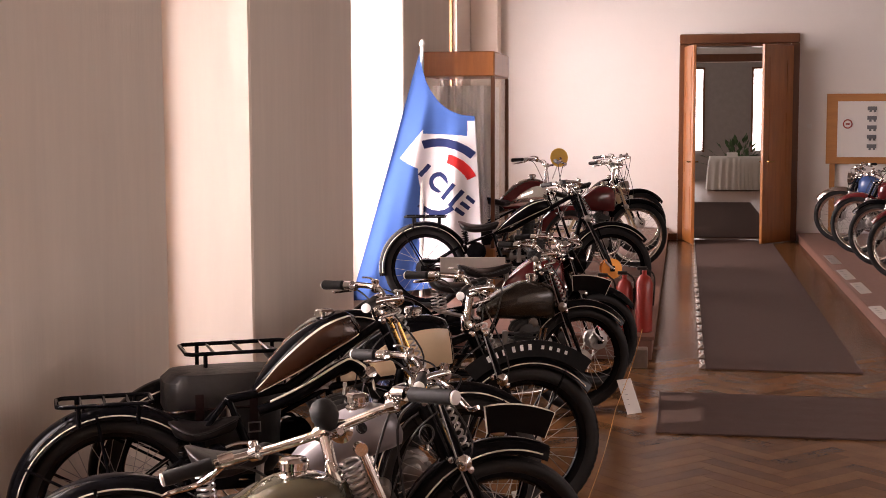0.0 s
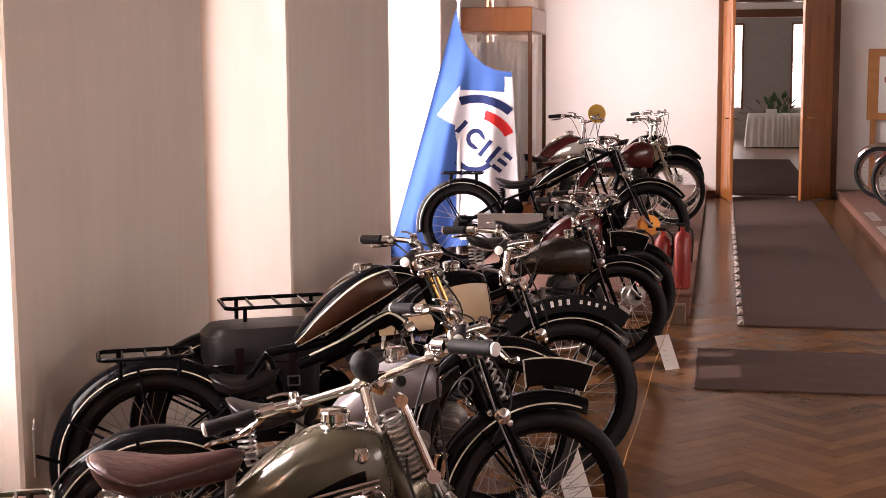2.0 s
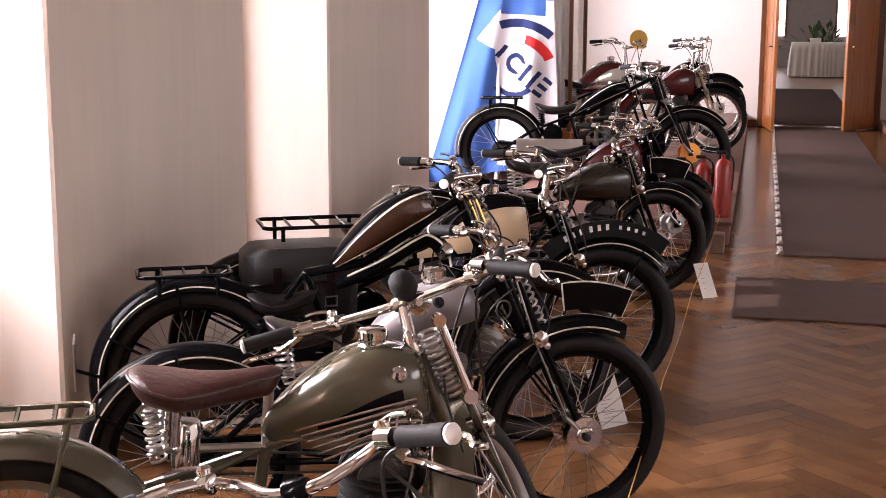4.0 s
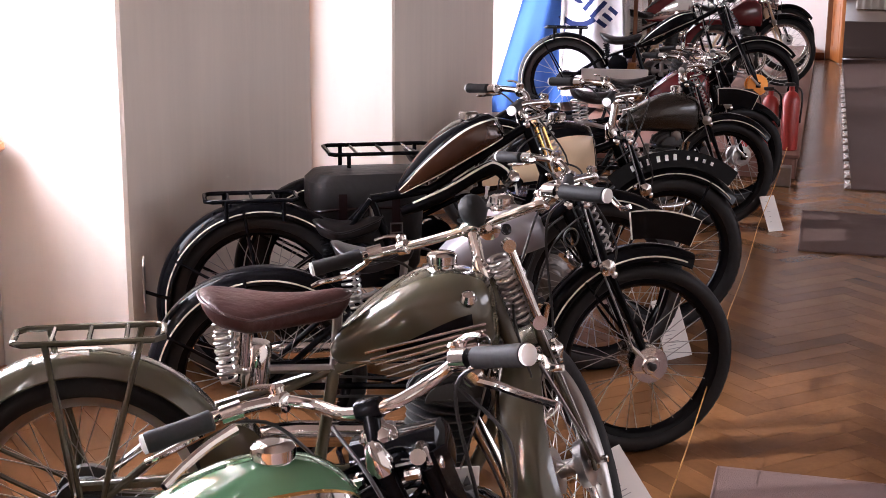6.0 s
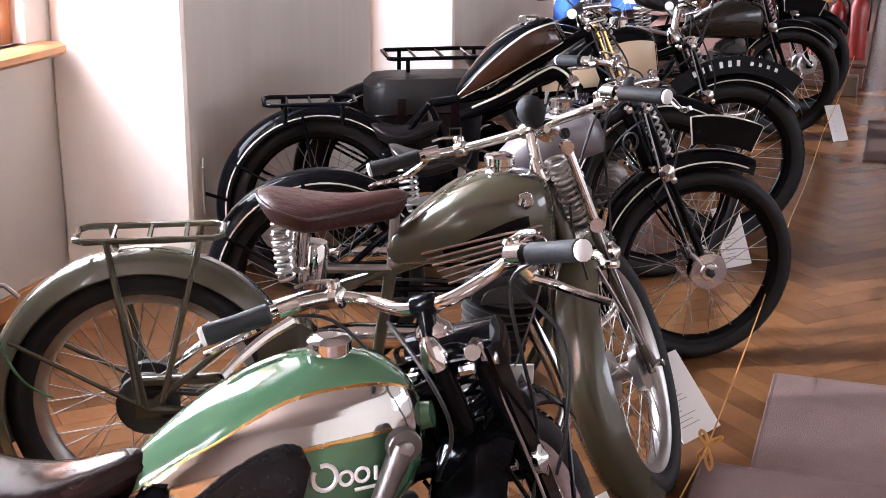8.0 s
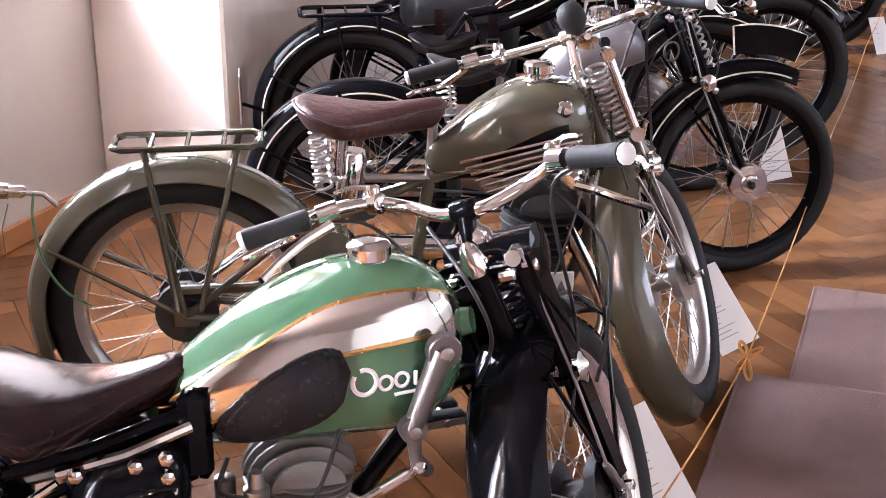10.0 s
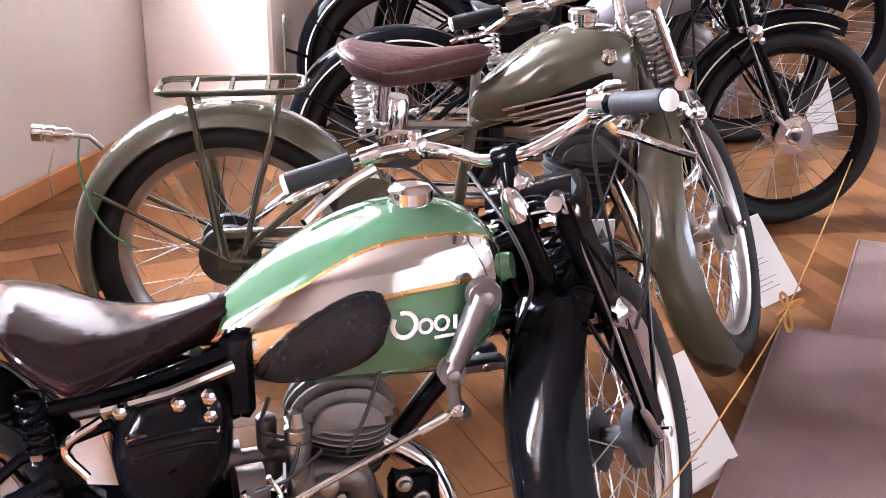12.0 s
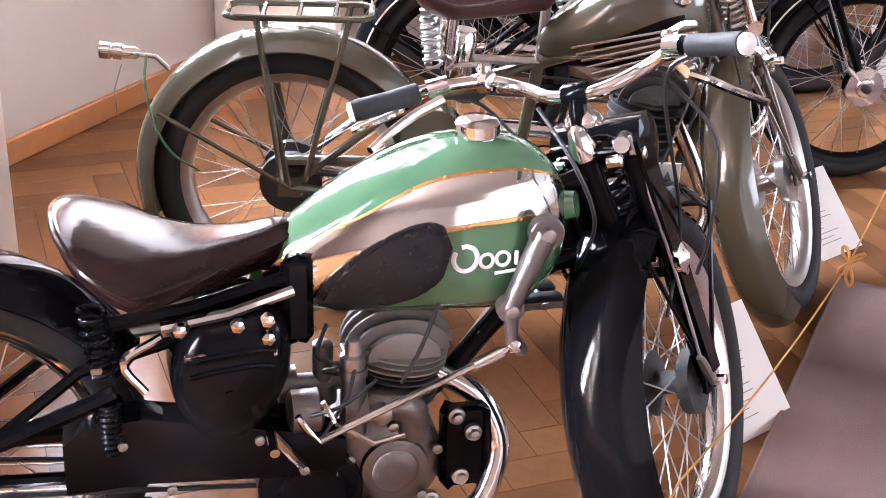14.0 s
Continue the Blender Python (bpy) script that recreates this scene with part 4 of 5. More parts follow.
def knee_pad(parent, rings, u0, u1, col, half, slope=0.0, lift=0.014):
    """A cushioned rubber pad that follows the side of a tank."""
    mid, ru = (u0 + u1) / 2, (u1 - u0) / 2
    for side in (1, -1):
        for k, grow in ((1.0, lift * 0.6), (0.86, lift)):
            lo_, up_ = [], []
            for i in range(17):
                t = -1 + i / 8
                h = half * k * math.sqrt(max(0.0, 1 - abs(t) ** 2.4)) + 0.02
                lo_.append((mid + ru * k * t, col + slope * t + h))
                up_.append((mid + ru * k * t, col + slope * t - h))
            part("knee_pad", skin(rings, lo_, up_, side, grow, u0=mid - ru * k, u1=mid + ru * k), PADRUBBER, parent, "black rubber knee pad")


def ogar_extras(bike, S, rings, top, low, tk, ff):
    """Hand change gate and rod, knee pads, emblem on the tank."""
    knee_pad(tk, rings, 0.17, 0.57, 14.7, 1.9, -1.0)
    # inlet elbow, carburettor bowl, air filter, throttle linkage
    ca_ = Shape().tube([(-0.50, -0.07, 0.33), (-0.51, -0.085, 0.385), (-0.56, -0.085, 0.40), (-0.62, -0.085, 0.40)], [0.028, 0.026, 0.022, 0.020], 14, smooth=4)
    ca_.lathe([(0, 0.026), (0.012, 0.028), (0.014, 0.022), (0.03, 0.022), (0.032, 0.028), (0.044, 0.028)], (-0.57, -0.085, 0.40), (-1, 0, 0), 16)
    ca_.lathe([(-0.05, 0.012), (-0.045, 0.022), (0.0, 0.022), (0.06, 0.020), (0.062, 0.024), (0.075, 0.022), (0.08, 0.008)], (-0.605, -0.09, 0.40), (0, 0, 1), 16)
    part("inlet_elbow", ca_, ALLOY, bike)
    part("air_filter", Shape().lathe([(0, 0.026), (0.006, 0.036), (0.05, 0.036), (0.056, 0.026), (0.058, 0.006)], (-0.655, -0.085, 0.40), (-1, 0, 0), 18), ALLOY, bike)
    part("throttle_link", Shape().tube([(-0.66, -0.13, 0.44), (-0.64, -0.135, 0.40), (-0.58, -0.14, 0.36), (-0.53, -0.14, 0.37)], 0.004, 6), CHROME, bike)
    for bx, bz in ((-0.43, 0.36), (-0.40, 0.325), (-0.42, 0.24), (-0.47, 0.20)):
        part("engine_bolt", Shape().lathe([(0, 0.015), (0.010, 0.015), (0.012, 0.010), (0.020, 0.009), (0.022, 0.003)], (bx, -0.078, bz), (0, -1, 0), 10), STEEL, bike)
    part("engine_plate", Shape().box((-0.455, -0.078, 0.22), (-0.37, -0.070, 0.375), 0.012), BLACK, bike)
    # pale emblem: open ring, two small rings, tail strokes and an underline
    em = Shape()

    def loop(cx_, cz_, rx, rz, a0, a1, r=0.0030):
        em.tube([Vector((cx_ + rx * math.cos(g), -0.1245, cz_ + rz * math.sin(g))) for g in (radians(a0 + (a1 - a0) * i / 18) for i in range(19))], r, 6)
    loop(-0.436, 0.668, 0.019, 0.021, -215, 110, 0.0040)
    loop(-0.402, 0.662, 0.0105, 0.0115, 0, 350)
    loop(-0.376, 0.664, 0.0105, 0.0115, 0, 350)
    em.tube([(-0.354, -0.1245, 0.675), (-0.354, -0.1245, 0.653)], 0.0035, 6)
    em.tube([(-0.388, -0.1245, 0.640), (-0.352, -0.1235, 0.642)], 0.0030, 6)
    part("emblem", em, WHITE, tk, "raised pale emblem")
    gl = Shape().lathe([(-0.010, 0.026), (-0.008, 0.028), (0.010, 0.028)], (-0.312, -0.135, 0.708), (0, 1, 0), 20).lathe([(-0.010, 0.022), (0.010, 0.022)], (-0.365, -0.14, 0.585), (0, 1, 0), 18)
    gl.tube([(-0.312, -0.135, 0.708), (-0.365, -0.14, 0.585)], [0.021, 0.016], 12).tube([(-0.365, -0.145, 0.585), (-0.360, -0.145, 0.520)], [0.013, 0.010], 10)
    gl.tube([(-0.358, -0.135, 0.530), (-0.335, -0.120, 0.495)], [0.010, 0.012], 8)
    part("gear_lever", gl, ALLOY, bike, "cast alloy hand change lever")
    part("lever_bolt", Shape().lathe([(0, 0.012), (0.008, 0.012), (0.010, 0.006)], (-0.312, -0.146, 0.708), (0, -1, 0), 12), STEEL, bike)
    part("lever_bolt", Shape().lathe([(0, 0.010), (0.008, 0.010), (0.010, 0.005)], (-0.365, -0.151, 0.585), (0, -1, 0), 12), STEEL, bike)
    part("gear_rod", Shape().tube([(-0.360, -0.150, 0.520), (-0.668, -0.150, 0.382), (-0.690, -0.148, 0.405), (-0.702, -0.145, 0.428)], 0.006, 8).lathe([(0, 0.010), (0.05, 0.010)], (-0.375, -0.150, 0.513), (-0.31, 0, -0.139), 10).lathe([(-0.012, 0.006), (-0.006, 0.012), (0.006, 0.012), (0.012, 0.006)], (-0.358, -0.15, 0.521), (0, 1, 0), 12), CHROME, bike)
    pd = part("pedal", Shape().box((-0.300, 0.0, 0.500), (-0.225, 0.030, 0.522), 0.005).box((-0.300, 0.045, 0.500), (-0.225, 0.075, 0.522), 0.005), RUBBER, bike, "ribbed black pedal rubber")
    part("pedal_frame", Shape().tube([(-0.262, -0.01, 0.510), (-0.262, 0.085, 0.510)], 0.007, 8).box((-0.306, -0.006, 0.503), (-0.220, -0.001, 0.518), 0.002).tube([(-0.30, 0.08, 0.51), (-0.40, 0.09, 0.36)], 0.008, 8), STEEL, pd)
    part("brake_lever", Shape().tube([(-0.02, 0.065, 0.888), (0.005, 0.02, 0.888), (0.035, -0.016, 0.880), (0.076, -0.058, 0.871)], [0.009, 0.007], 8, smooth=5).lathe([(-0.012, 0.014), (0.012, 0.014)], (-0.02, 0.065, 0.892), (0.5, 0.5, 0), 12), CHROME, bike)
    part("clutch_lever", Shape().tube([(-0.465, -0.062, 0.905), (-0.51, -0.082, 0.892), (-0.552, -0.104, 0.874), (-0.588, -0.132, 0.858)], [0.009, 0.006], 8, smooth=5), CHROME, bike)
    # control cables from the bars down to frame and engine
    for p in ([(-0.06, 0.06, 0.89), (0.01, -0.02, 0.80), (0.0, -0.06, 0.66), (-0.02, -0.07, 0.58)], [(-0.30, -0.02, 0.87), (-0.26, -0.10, 0.80), (-0.22, -0.10, 0.70), (-0.23, -0.06, 0.60)]):
        part("control_cable", Shape().tube(p, 0.0036, 6, smooth=6), WORNBLACK, bike)
    part("fuel_pipe", Shape().tube([(-0.64, -0.04, 0.53), (-0.66, -0.07, 0.49), (-0.62, -0.09, 0.48), (-0.65, -0.07, 0.46), (-0.60, -0.06, 0.44), (-0.60, -0.05, 0.40)], 0.004, 6, smooth=6), IRON, bike)
    bt = Shape()
    rr = []
    for y_, k_ in ((-0.150, 0.05), (-0.149, 0.35), (-0.143, 0.65), (-0.131, 0.86), (-0.11, 0.97), (-0.05, 1.0), (0.03, 1.0), (0.05, 0.7), (0.052, 0.1)):
        ring = []
        for a in (2 * math.pi * i / 32 for i in range(32)):
            ca, sa = math.copysign(abs(math.cos(a)) ** 0.65, math.cos(a)), math.copysign(abs(math.sin(a)) ** 0.75, math.sin(a))
            wide = 0.094 * (1 - 0.42 * max(0.0, -sa) ** 1.4)
            ring.append(Vector((-0.80 + wide * k_ * ca + 0.012 * sa, y_, 0.490 + 0.115 * k_ * sa + 0.012 * ca * max(0.0, sa))))
        rr.append(ring)
    bx_ = part("oil_tank", bt.sweep(rr), BLACK, bike, "glossy black oil tank")
    for z_, w_ in ((0.548, 0.066), (0.522, 0.062)):
        part("rib", Shape().tube([(-0.80 - w_, -0.142, z_ - 0.010), (-0.80 - w_ * 0.5, -0.149, z_), (-0.80 + w_ * 0.5, -0.149, z_ + 0.006), (-0.80 + w_, -0.142, z_)], 0.0045, 8, smooth=4), BLACK, bx_)
    part("clip", Shape().box((-0.87, -0.142, 0.535), (-0.73, -0.132, 0.55), 0.003), CHROME, bx_)
    part("suspension_link", Shape().tube([(-1.00, -0.09, 0.585), (-0.86, -0.085, 0.60), (-0.70, -0.07, 0.635)], 0.012, 8).box((-0.715, -0.085, 0.52), (-0.665, -0.055, 0.67), 0.012), BLACK, bike)
    part("link_spring", Shape().spring((-0.985, -0.10, 0.465), (-0.985, -0.10, 0.375), 0.018, 0.0045, 9), BLACK, bike)
    part("swing_tube", Shape().tube([(-1.24, -0.10, 0.37), (-0.975, -0.10, 0.473)], 0.014, 8), BLACK, bike)
    cc = [[Vector((x_, y_, z_)) for y_, z_ in ((-0.060, z0), (-0.112, z0 + 0.006), (-0.120, (z0 + z1) / 2), (-0.112, z1 - 0.006), (-0.060, z1))] for x_, z0, z1 in ((-1.06, 0.30, 0.40), (-1.03, 0.30, 0.425), (-0.94, 0.305, 0.435), (-0.80, 0.295, 0.405), (-0.66, 0.285, 0.375), (-0.62, 0.30, 0.36))]
    cs = part("chain_case", Shape().sweep(cc), BLACK, bike, "glossy black chain case")
    for bx, bz in ((-0.97, 0.39), (-0.90, 0.30), (-0.76, 0.375), (-0.69, 0.31)):
        part("case_screw", Shape().lathe([(0, 0.008), (0.006, 0.008), (0.008, 0.004)], (bx, -0.118, bz), (0, -1, 0), 8), STEEL, cs)
    part("battery_clamp", Shape().tube([(-0.90, -0.11, 0.585), (-0.80, -0.12, 0.605), (-0.70, -0.10, 0.625)], 0.009, 8).tube([(-0.90, -0.09, 0.56), (-0.96, -0.09, 0.52), (-0.93, -0.10, 0.47)], 0.007, 8, smooth=4), CHROME, bike)
    for bx, bz in ((-0.79, 0.600), (-0.745, 0.605), (-0.745, 0.575), (-0.875, 0.60)):
        part("clamp_nut", Shape().lathe([(0, 0.011), (0.012, 0.011), (0.016, 0.005)], (bx, -0.145, bz), (0, -1, 0), 6), CHROME, bike)
    for q0, q1, q2 in (((-0.60, -0.10, 0.50), (-0.62, -0.12, 0.44), (-0.66, -0.11, 0.36)), ((-0.57, -0.11, 0.46), (-0.63, -0.13, 0.43), (-0.70, -0.11, 0.40)), ((-0.46, -0.09, 0.60), (-0.50, -0.12, 0.52), (-0.53, -0.11, 0.45))):
        part("wiring", Shape().tube([q0, q1, q2], 0.0034, 6, smooth=5), WORNBLACK, bike)
    part("carburettor_top", Shape().lathe([(0, 0.019), (0.010, 0.021), (0.022, 0.021), (0.026, 0.014), (0.05, 0.011), (0.055, 0.004)], (-0.605, -0.09, 0.475), (0, 0, 1), 16), STEEL, bike, "dull metal carburettor cap")
    part("float_cap", Shape().lathe([(0, 0.016), (0.02, 0.016), (0.024, 0.010)], (-0.565, -0.115, 0.405), (0, -1, 0), 14), STEEL, bike)
    part("head_lug", Shape().tube([(-0.29, -0.02, 0.70), (-0.235, -0.05, 0.715)], [0.030, 0.022], 14), GREEN, tk, "green painted steering head lug")
    part("steering_damper", Shape().lathe([(0, 0.03), (0.008, 0.034), (0.02, 0.030), (0.03, 0.016), (0.045, 0.012)], top + Vector((0.02, 0, 0.045)), (0, 0, 1), 16).lathe([(-0.05, 0.014), (0.05, 0.014)], top + Vector((0.05, -0.05, 0.01)), (1, 0.3, 0), 10).moved(S), CHROME, bike)
    for s in (-1, 1):
        pl_ = Shape()
        a, b = top + Vector((0.06, s * 0.075, 0.01)), Vector((0.0, s * 0.082, 0.325))
        q = [a + Vector((-0.035, 0, 0)), a + Vector((0.03, 0, 0.0)), b + Vector((0.02, 0, 0.02)), b + Vector((-0.022, 0, 0.02))]
        y_ = Vector((0, s * 0.008, 0))
        v = q + [p + y_ for p in q]
        part("fork_blade", Shape().add(v, [(0, 1, 2, 3), (7, 6, 5, 4), (0, 4, 5, 1), (1, 5, 6, 2), (2, 6, 7, 3), (3, 7, 4, 0)]).moved(S), BLACK, bike)
    part("horn_drum", Shape().lathe([(-0.09, 0.03), (-0.085, 0.05), (0.085, 0.05), (0.09, 0.03)], (0.035, 0.06, 0.765), (0, 1, 0), 16).moved(S), BLACK, bike, "black drum-shaped horn on the fork")


def olive_extras(bike, S, rings, top, low, tk, ff):
    # chromed tank trim with louvres, tail lamp on a bracket, sprung saddle post
    tr = Shape()
    for i in range(6):
        zz = 0.725 - i * 0.014
        tr.tube([(-0.55 + i * 0.012, -0.100 - 0.003 * i, zz - 0.035), (-0.34, -0.119, zz + 0.015), (-0.27, -0.106, zz + 0.024)], 0.0035, 6)
    for side in (1, -1):
        part("trim_panel", skin(rings, [(0.0, 16.5), (1, 14.3)], [(0.0, 15.6), (1, 13.3)], side, 0.002, u0=0.30, u1=0.80), BLACK, tk)
    part("tank_trim", tr, CHROME, tk, "ribbed chromed tank trim")
    part("emblem", Shape().tube([Vector((-0.29 + 0.03 * math.cos(a), -0.116, 0.70 + 0.03 * math.sin(a))) for a in (2 * math.pi * i / 20 for i in range(20))], 0.004, 6, closed=True).tube([(-0.32, -0.117, 0.70), (-0.26, -0.117, 0.70)], 0.004, 6).tube([(-0.29, -0.117, 0.73), (-0.29, -0.117, 0.67)], 0.004, 6), CHROME, tk)
    part("knob", Shape().lathe([(0, 0.006), (0.02, 0.006), (0.022, 0.016), (0.035, 0.022), (0.05, 0.016), (0.055, 0.004)], (-0.31, -0.085, 0.775), (0, -0.4, 1), 14), CHROME, tk)
    part("fork_link", Shape().tube([(-0.205, -0.05, 0.921), (-0.128, -0.05, 0.732)], 0.012, 12).lathe([(-0.012, 0.016), (0.012, 0.016)], (-0.205, -0.05, 0.921), (0, 1, 0), 14).lathe([(-0.012, 0.018), (0.012, 0.018)], (-0.128, -0.05, 0.732), (0, 1, 0), 14), CHROME, bike, "chromed fork link")
    tl = part("tail_lamp", Shape().lathe([(-0.02, 0.008), (-0.01, 0.015), (0.02, 0.015), (0.022, 0.019), (0.040, 0.019), (0.043, 0.016), (0.047, 0.016), (0.050, 0.020), (0.072, 0.020), (0.078, 0.006)], (-1.555, 0.0, 0.628), (-1, 0, 0.08), 18), CHROME, bike)
    part("lamp_bracket", Shape().tube([(-1.47, 0, 0.59), (-1.50, 0, 0.62), (-1.55, 0, 0.625)], 0.006, 6).tube([(-1.58, 0, 0.60), (-1.60, 0, 0.54), (-1.60, 0.01, 0.47)], 0.002, 5), STEEL, bike)
    part("lamp_cable", Shape().tube([(-1.52, -0.01, 0.625), (-1.52, -0.05, 0.57), (-1.50, -0.072, 0.48), (-1.46, -0.078, 0.41), (-1.40, -0.080, 0.37)], 0.0035, 6, smooth=6), GREEN, bike, "pale green lamp cable")
    hn = Shape().lathe([(0, 0.008), (0.010, 0.018), (0.028, 0.032), (0.048, 0.034), (0.068, 0.029), (0.080, 0.015), (0.083, 0.003)], top + Vector((-0.01, -0.03, 0.12)), (0, 0.2, 1), 20)
    part("horn_bulb", hn.moved(S), RUBBER, bike, "black rubber horn bulb on the handlebar")
    part("horn", Shape().lathe([(0, 0.03), (-0.003, 0.028), (-0.03, 0.012), (-0.10, 0.008)], top + Vector((0.08, -0.02, 0.12)), (1, 0.3, 0.1), 18).moved(S), CHROME, bike)
    part("seat_post", Shape().lathe([(0, 0.032), (0.015, 0.034), (0.10, 0.034), (0.11, 0.028)], (-0.80, -0.03, 0.60), (0.1, 0, 1), 16).lathe([(0, 0.022), (0.10, 0.022)], (-0.83, -0.05, 0.66), (0.1, 0, 1), 14), CHROME, bike)


def plate_extras(bike, S, rings, top, low, tk, ff):
    # curved number plate along the front fender, without writing, with a pale rim
    pl_ = Shape()
    R_ = 0.318
    arc = [radians(a) for a in range(66, 97, 3)]
    outer = [Vector((0.382 * math.cos(a), 0, R_ + 0.382 * math.sin(a))) for a in arc]
    inner = [Vector((0.470 * math.cos(a), 0, R_ + 0.470 * math.sin(a))) for a in arc]
    rings_ = [[o + Vector((0, -0.003, 0)), i + Vector((0, -0.003, 0)), i + Vector((0, 0.003, 0)), o + Vector((0, 0.003, 0))] for o, i in zip(outer, inner)]
    pp = part("number_plate", Shape().sweep(rings_).moved(S), BLACK, ff, "black curved number plate with a white rim")
    part("plate_rim", Shape().tube(outer[:1] + inner + outer[-1:], 0.0035, 6).moved(S), LINE, pp)


def lettered_extras(bike, S, rings, top, low, tk, ff):
    """A long black plate along the fender with a row of plain white bars."""
    R_ = 0.335
    arc = [radians(a) for a in range(50, 131, 4)]
    lo_ = [Vector((0.372 * math.cos(a), -0.058, R_ + 0.372 * math.sin(a))) for a in arc]
    hi_ = [Vector((0.440 * math.cos(a), -0.050, R_ + 0.440 * math.sin(a))) for a in arc]
    y = Vector((0, 0.004, 0))
    pp = part("number_plate", Shape().sweep([[a, b, b + y, a + y] for a, b in zip(lo_, hi_)]).moved(S), BLACK, ff, "long curved black plate with white bars")
    for i, a in enumerate((116, 111, 106, 100, 95, 90, 82, 77, 72, 67)):
        h, w = (0.012, 0.0065) if i < 6 else (0.0075, 0.006)
        rr_ = 0.412
        c = Vector((rr_ * math.cos(radians(a)), -0.0565, R_ + rr_ * math.sin(radians(a))))
        t_ = Vector((-math.sin(radians(a)), 0, math.cos(radians(a))))
        o = Vector((math.cos(radians(a)), 0.10, math.sin(radians(a))))
        v = [c - t_ * w - o * h, c + t_ * w - o * h, c + t_ * w + o * h, c - t_ * w + o * h]
        d = Vector((0, -0.003, 0))
        part("plate_bar", Shape().add(v + [p + d for p in v], [(4, 5, 6, 7), (0, 1, 5, 4), (1, 2, 6, 5), (2, 3, 7, 6), (3, 0, 4, 7)]).moved(S), WHITE, pp)


def silver_extras(bike, S, rings, top, low, tk, ff):
    plate_extras(bike, S, rings, top, low, tk, ff)
    knee_pad(tk, rings, 0.64, 0.72, 12.6, 0.8, 0)
    part("emblem", Shape().tube([Vector((-0.275 + 0.022 * math.cos(a), -0.112, 0.74 + 0.028 * math.sin(a))) for a in (2 * math.pi * i / 18 for i in range(18))], 0.0035, 6, closed=True), IRON, tk)
    tp_ = part("tail_plate", Shape().box((-1.535, -0.055, 0.555), (-1.529, 0.065, 0.690), 0.002), STEEL, bike, "small blank tail plate")
    part("plate_rim", Shape().tube([(-1.532, -0.055, 0.555), (-1.532, 0.065, 0.555), (-1.532, 0.065, 0.690), (-1.532, -0.055, 0.690)], 0.0028, 6, closed=True), STEEL, tp_)
    part("plate_bracket", Shape().tube([(-1.46, 0, 0.575), (-1.53, 0, 0.60)], 0.006, 6), BLACK, tp_)
    bp_ = part("brake_plate", Shape().lathe([(0, 0.056), (0.004, 0.060), (0.010, 0.058), (0.012, 0.030), (0.018, 0.026), (0.020, 0.010)], (0, -0.076, 0.312), (0, -1, 0), 28).moved(S), CHROME, bike, "polished round brake plate")
    part("axle_nut", Shape().lathe([(0, 0.014), (0.012, 0.014), (0.018, 0.006)], (0, -0.096, 0.312), (0, -1, 0), 6).moved(S), IRON, bp_)


def copper_extras(bike, S, rings, top, low, tk, ff):
    # lower lined tank half that follows the frame, tank-top fittings
    lo_ = Shape()
    lo_.tube([(-0.76, 0, 0.64), (-0.62, 0, 0.69), (-0.48, 0, 0.77), (-0.40, 0, 0.79), (-0.33, 0, 0.72)], [0.020, 0.032], 12, smooth=5)
    lt = part("lower_tank", lo_, BLACK, bike)
    part("tank_line", Shape().tube([(-0.725, -0.045, 0.680), (-0.60, -0.052, 0.735), (-0.47, -0.056, 0.808), (-0.42, -0.054, 0.818), (-0.36, -0.05, 0.77), (-0.34, -0.05, 0.70)], 0.0045, 6, smooth=5), LINE, lt)
    part("oil_pump", Shape().lathe([(0, 0.026), (0.02, 0.028), (0.05, 0.022), (0.055, 0.01)], (-0.38, -0.07, 0.755), (0.2, -0.8, 0.5), 18), CHROME, bike, "chromed round cap")


def bag_extras(bike, S, rings, top, low, tk, ff):
    bg_ = Shape()
    rr = []
    for z, k in ((0.36, 0.9), (0.39, 1.0), (0.55, 1.04), (0.67, 1.08), (0.72, 1.04), (0.74, 0.85)):
        rr.append([Vector((-1.28 + 0.205 * k * math.copysign(abs(math.cos(a)) ** 0.5, math.cos(a)), -0.13 + 0.115 * k * math.copysign(abs(math.sin(a)) ** 0.5, math.sin(a)), z)) for a in (2 * math.pi * i / 32 for i in range(32))])
    b = part("pannier_bag", bg_.sweep(rr), WORNBLACK, bike, "worn black leather pannier bag")
    fl_ = [[Vector((-1.28 + 0.218 * k * math.copysign(abs(math.cos(a)) ** 0.5, math.cos(a)), -0.13 + 0.125 * k * math.copysign(abs(math.sin(a)) ** 0.5, math.sin(a)), z)) for a in (2 * math.pi * i / 64 for i in range(64))] for z, k in ((0.61, 1.03), (0.62, 1.05), (0.72, 1.04), (0.748, 0.9), (0.754, 0.5))]
    part("flap", Shape().sweep(fl_), WORNBLACK, b)
    edge_ = [Vector((-1.28 + 0.226 * math.copysign(abs(math.cos(a)) ** 0.5, math.cos(a)), -0.13 + 0.131 * math.copysign(abs(math.sin(a)) ** 0.5, math.sin(a)), 0.618 + 0.006 * math.sin(3 * a))) for a in (2 * math.pi * i / 32 for i in range(32))]
    part("flap_edge", Shape().tube(edge_, 0.0055, 6, closed=True), DARKLEATHER, b, "stitched leather edge")
    for x_ in (-1.385, -1.185):
        part("buckle", Shape().tube([(x_ - 0.022, -0.272, 0.53), (x_ + 0.022, -0.272, 0.53), (x_ + 0.022, -0.272, 0.565), (x_ - 0.022, -0.272, 0.565)], 0.004, 6, closed=True), STEEL, b)
    for x_ in (-1.40, -1.20):
        part("strap", Shape().box((x_, -0.268, 0.44), (x_ + 0.03, -0.252, 0.68)), DARKLEATHER, b)


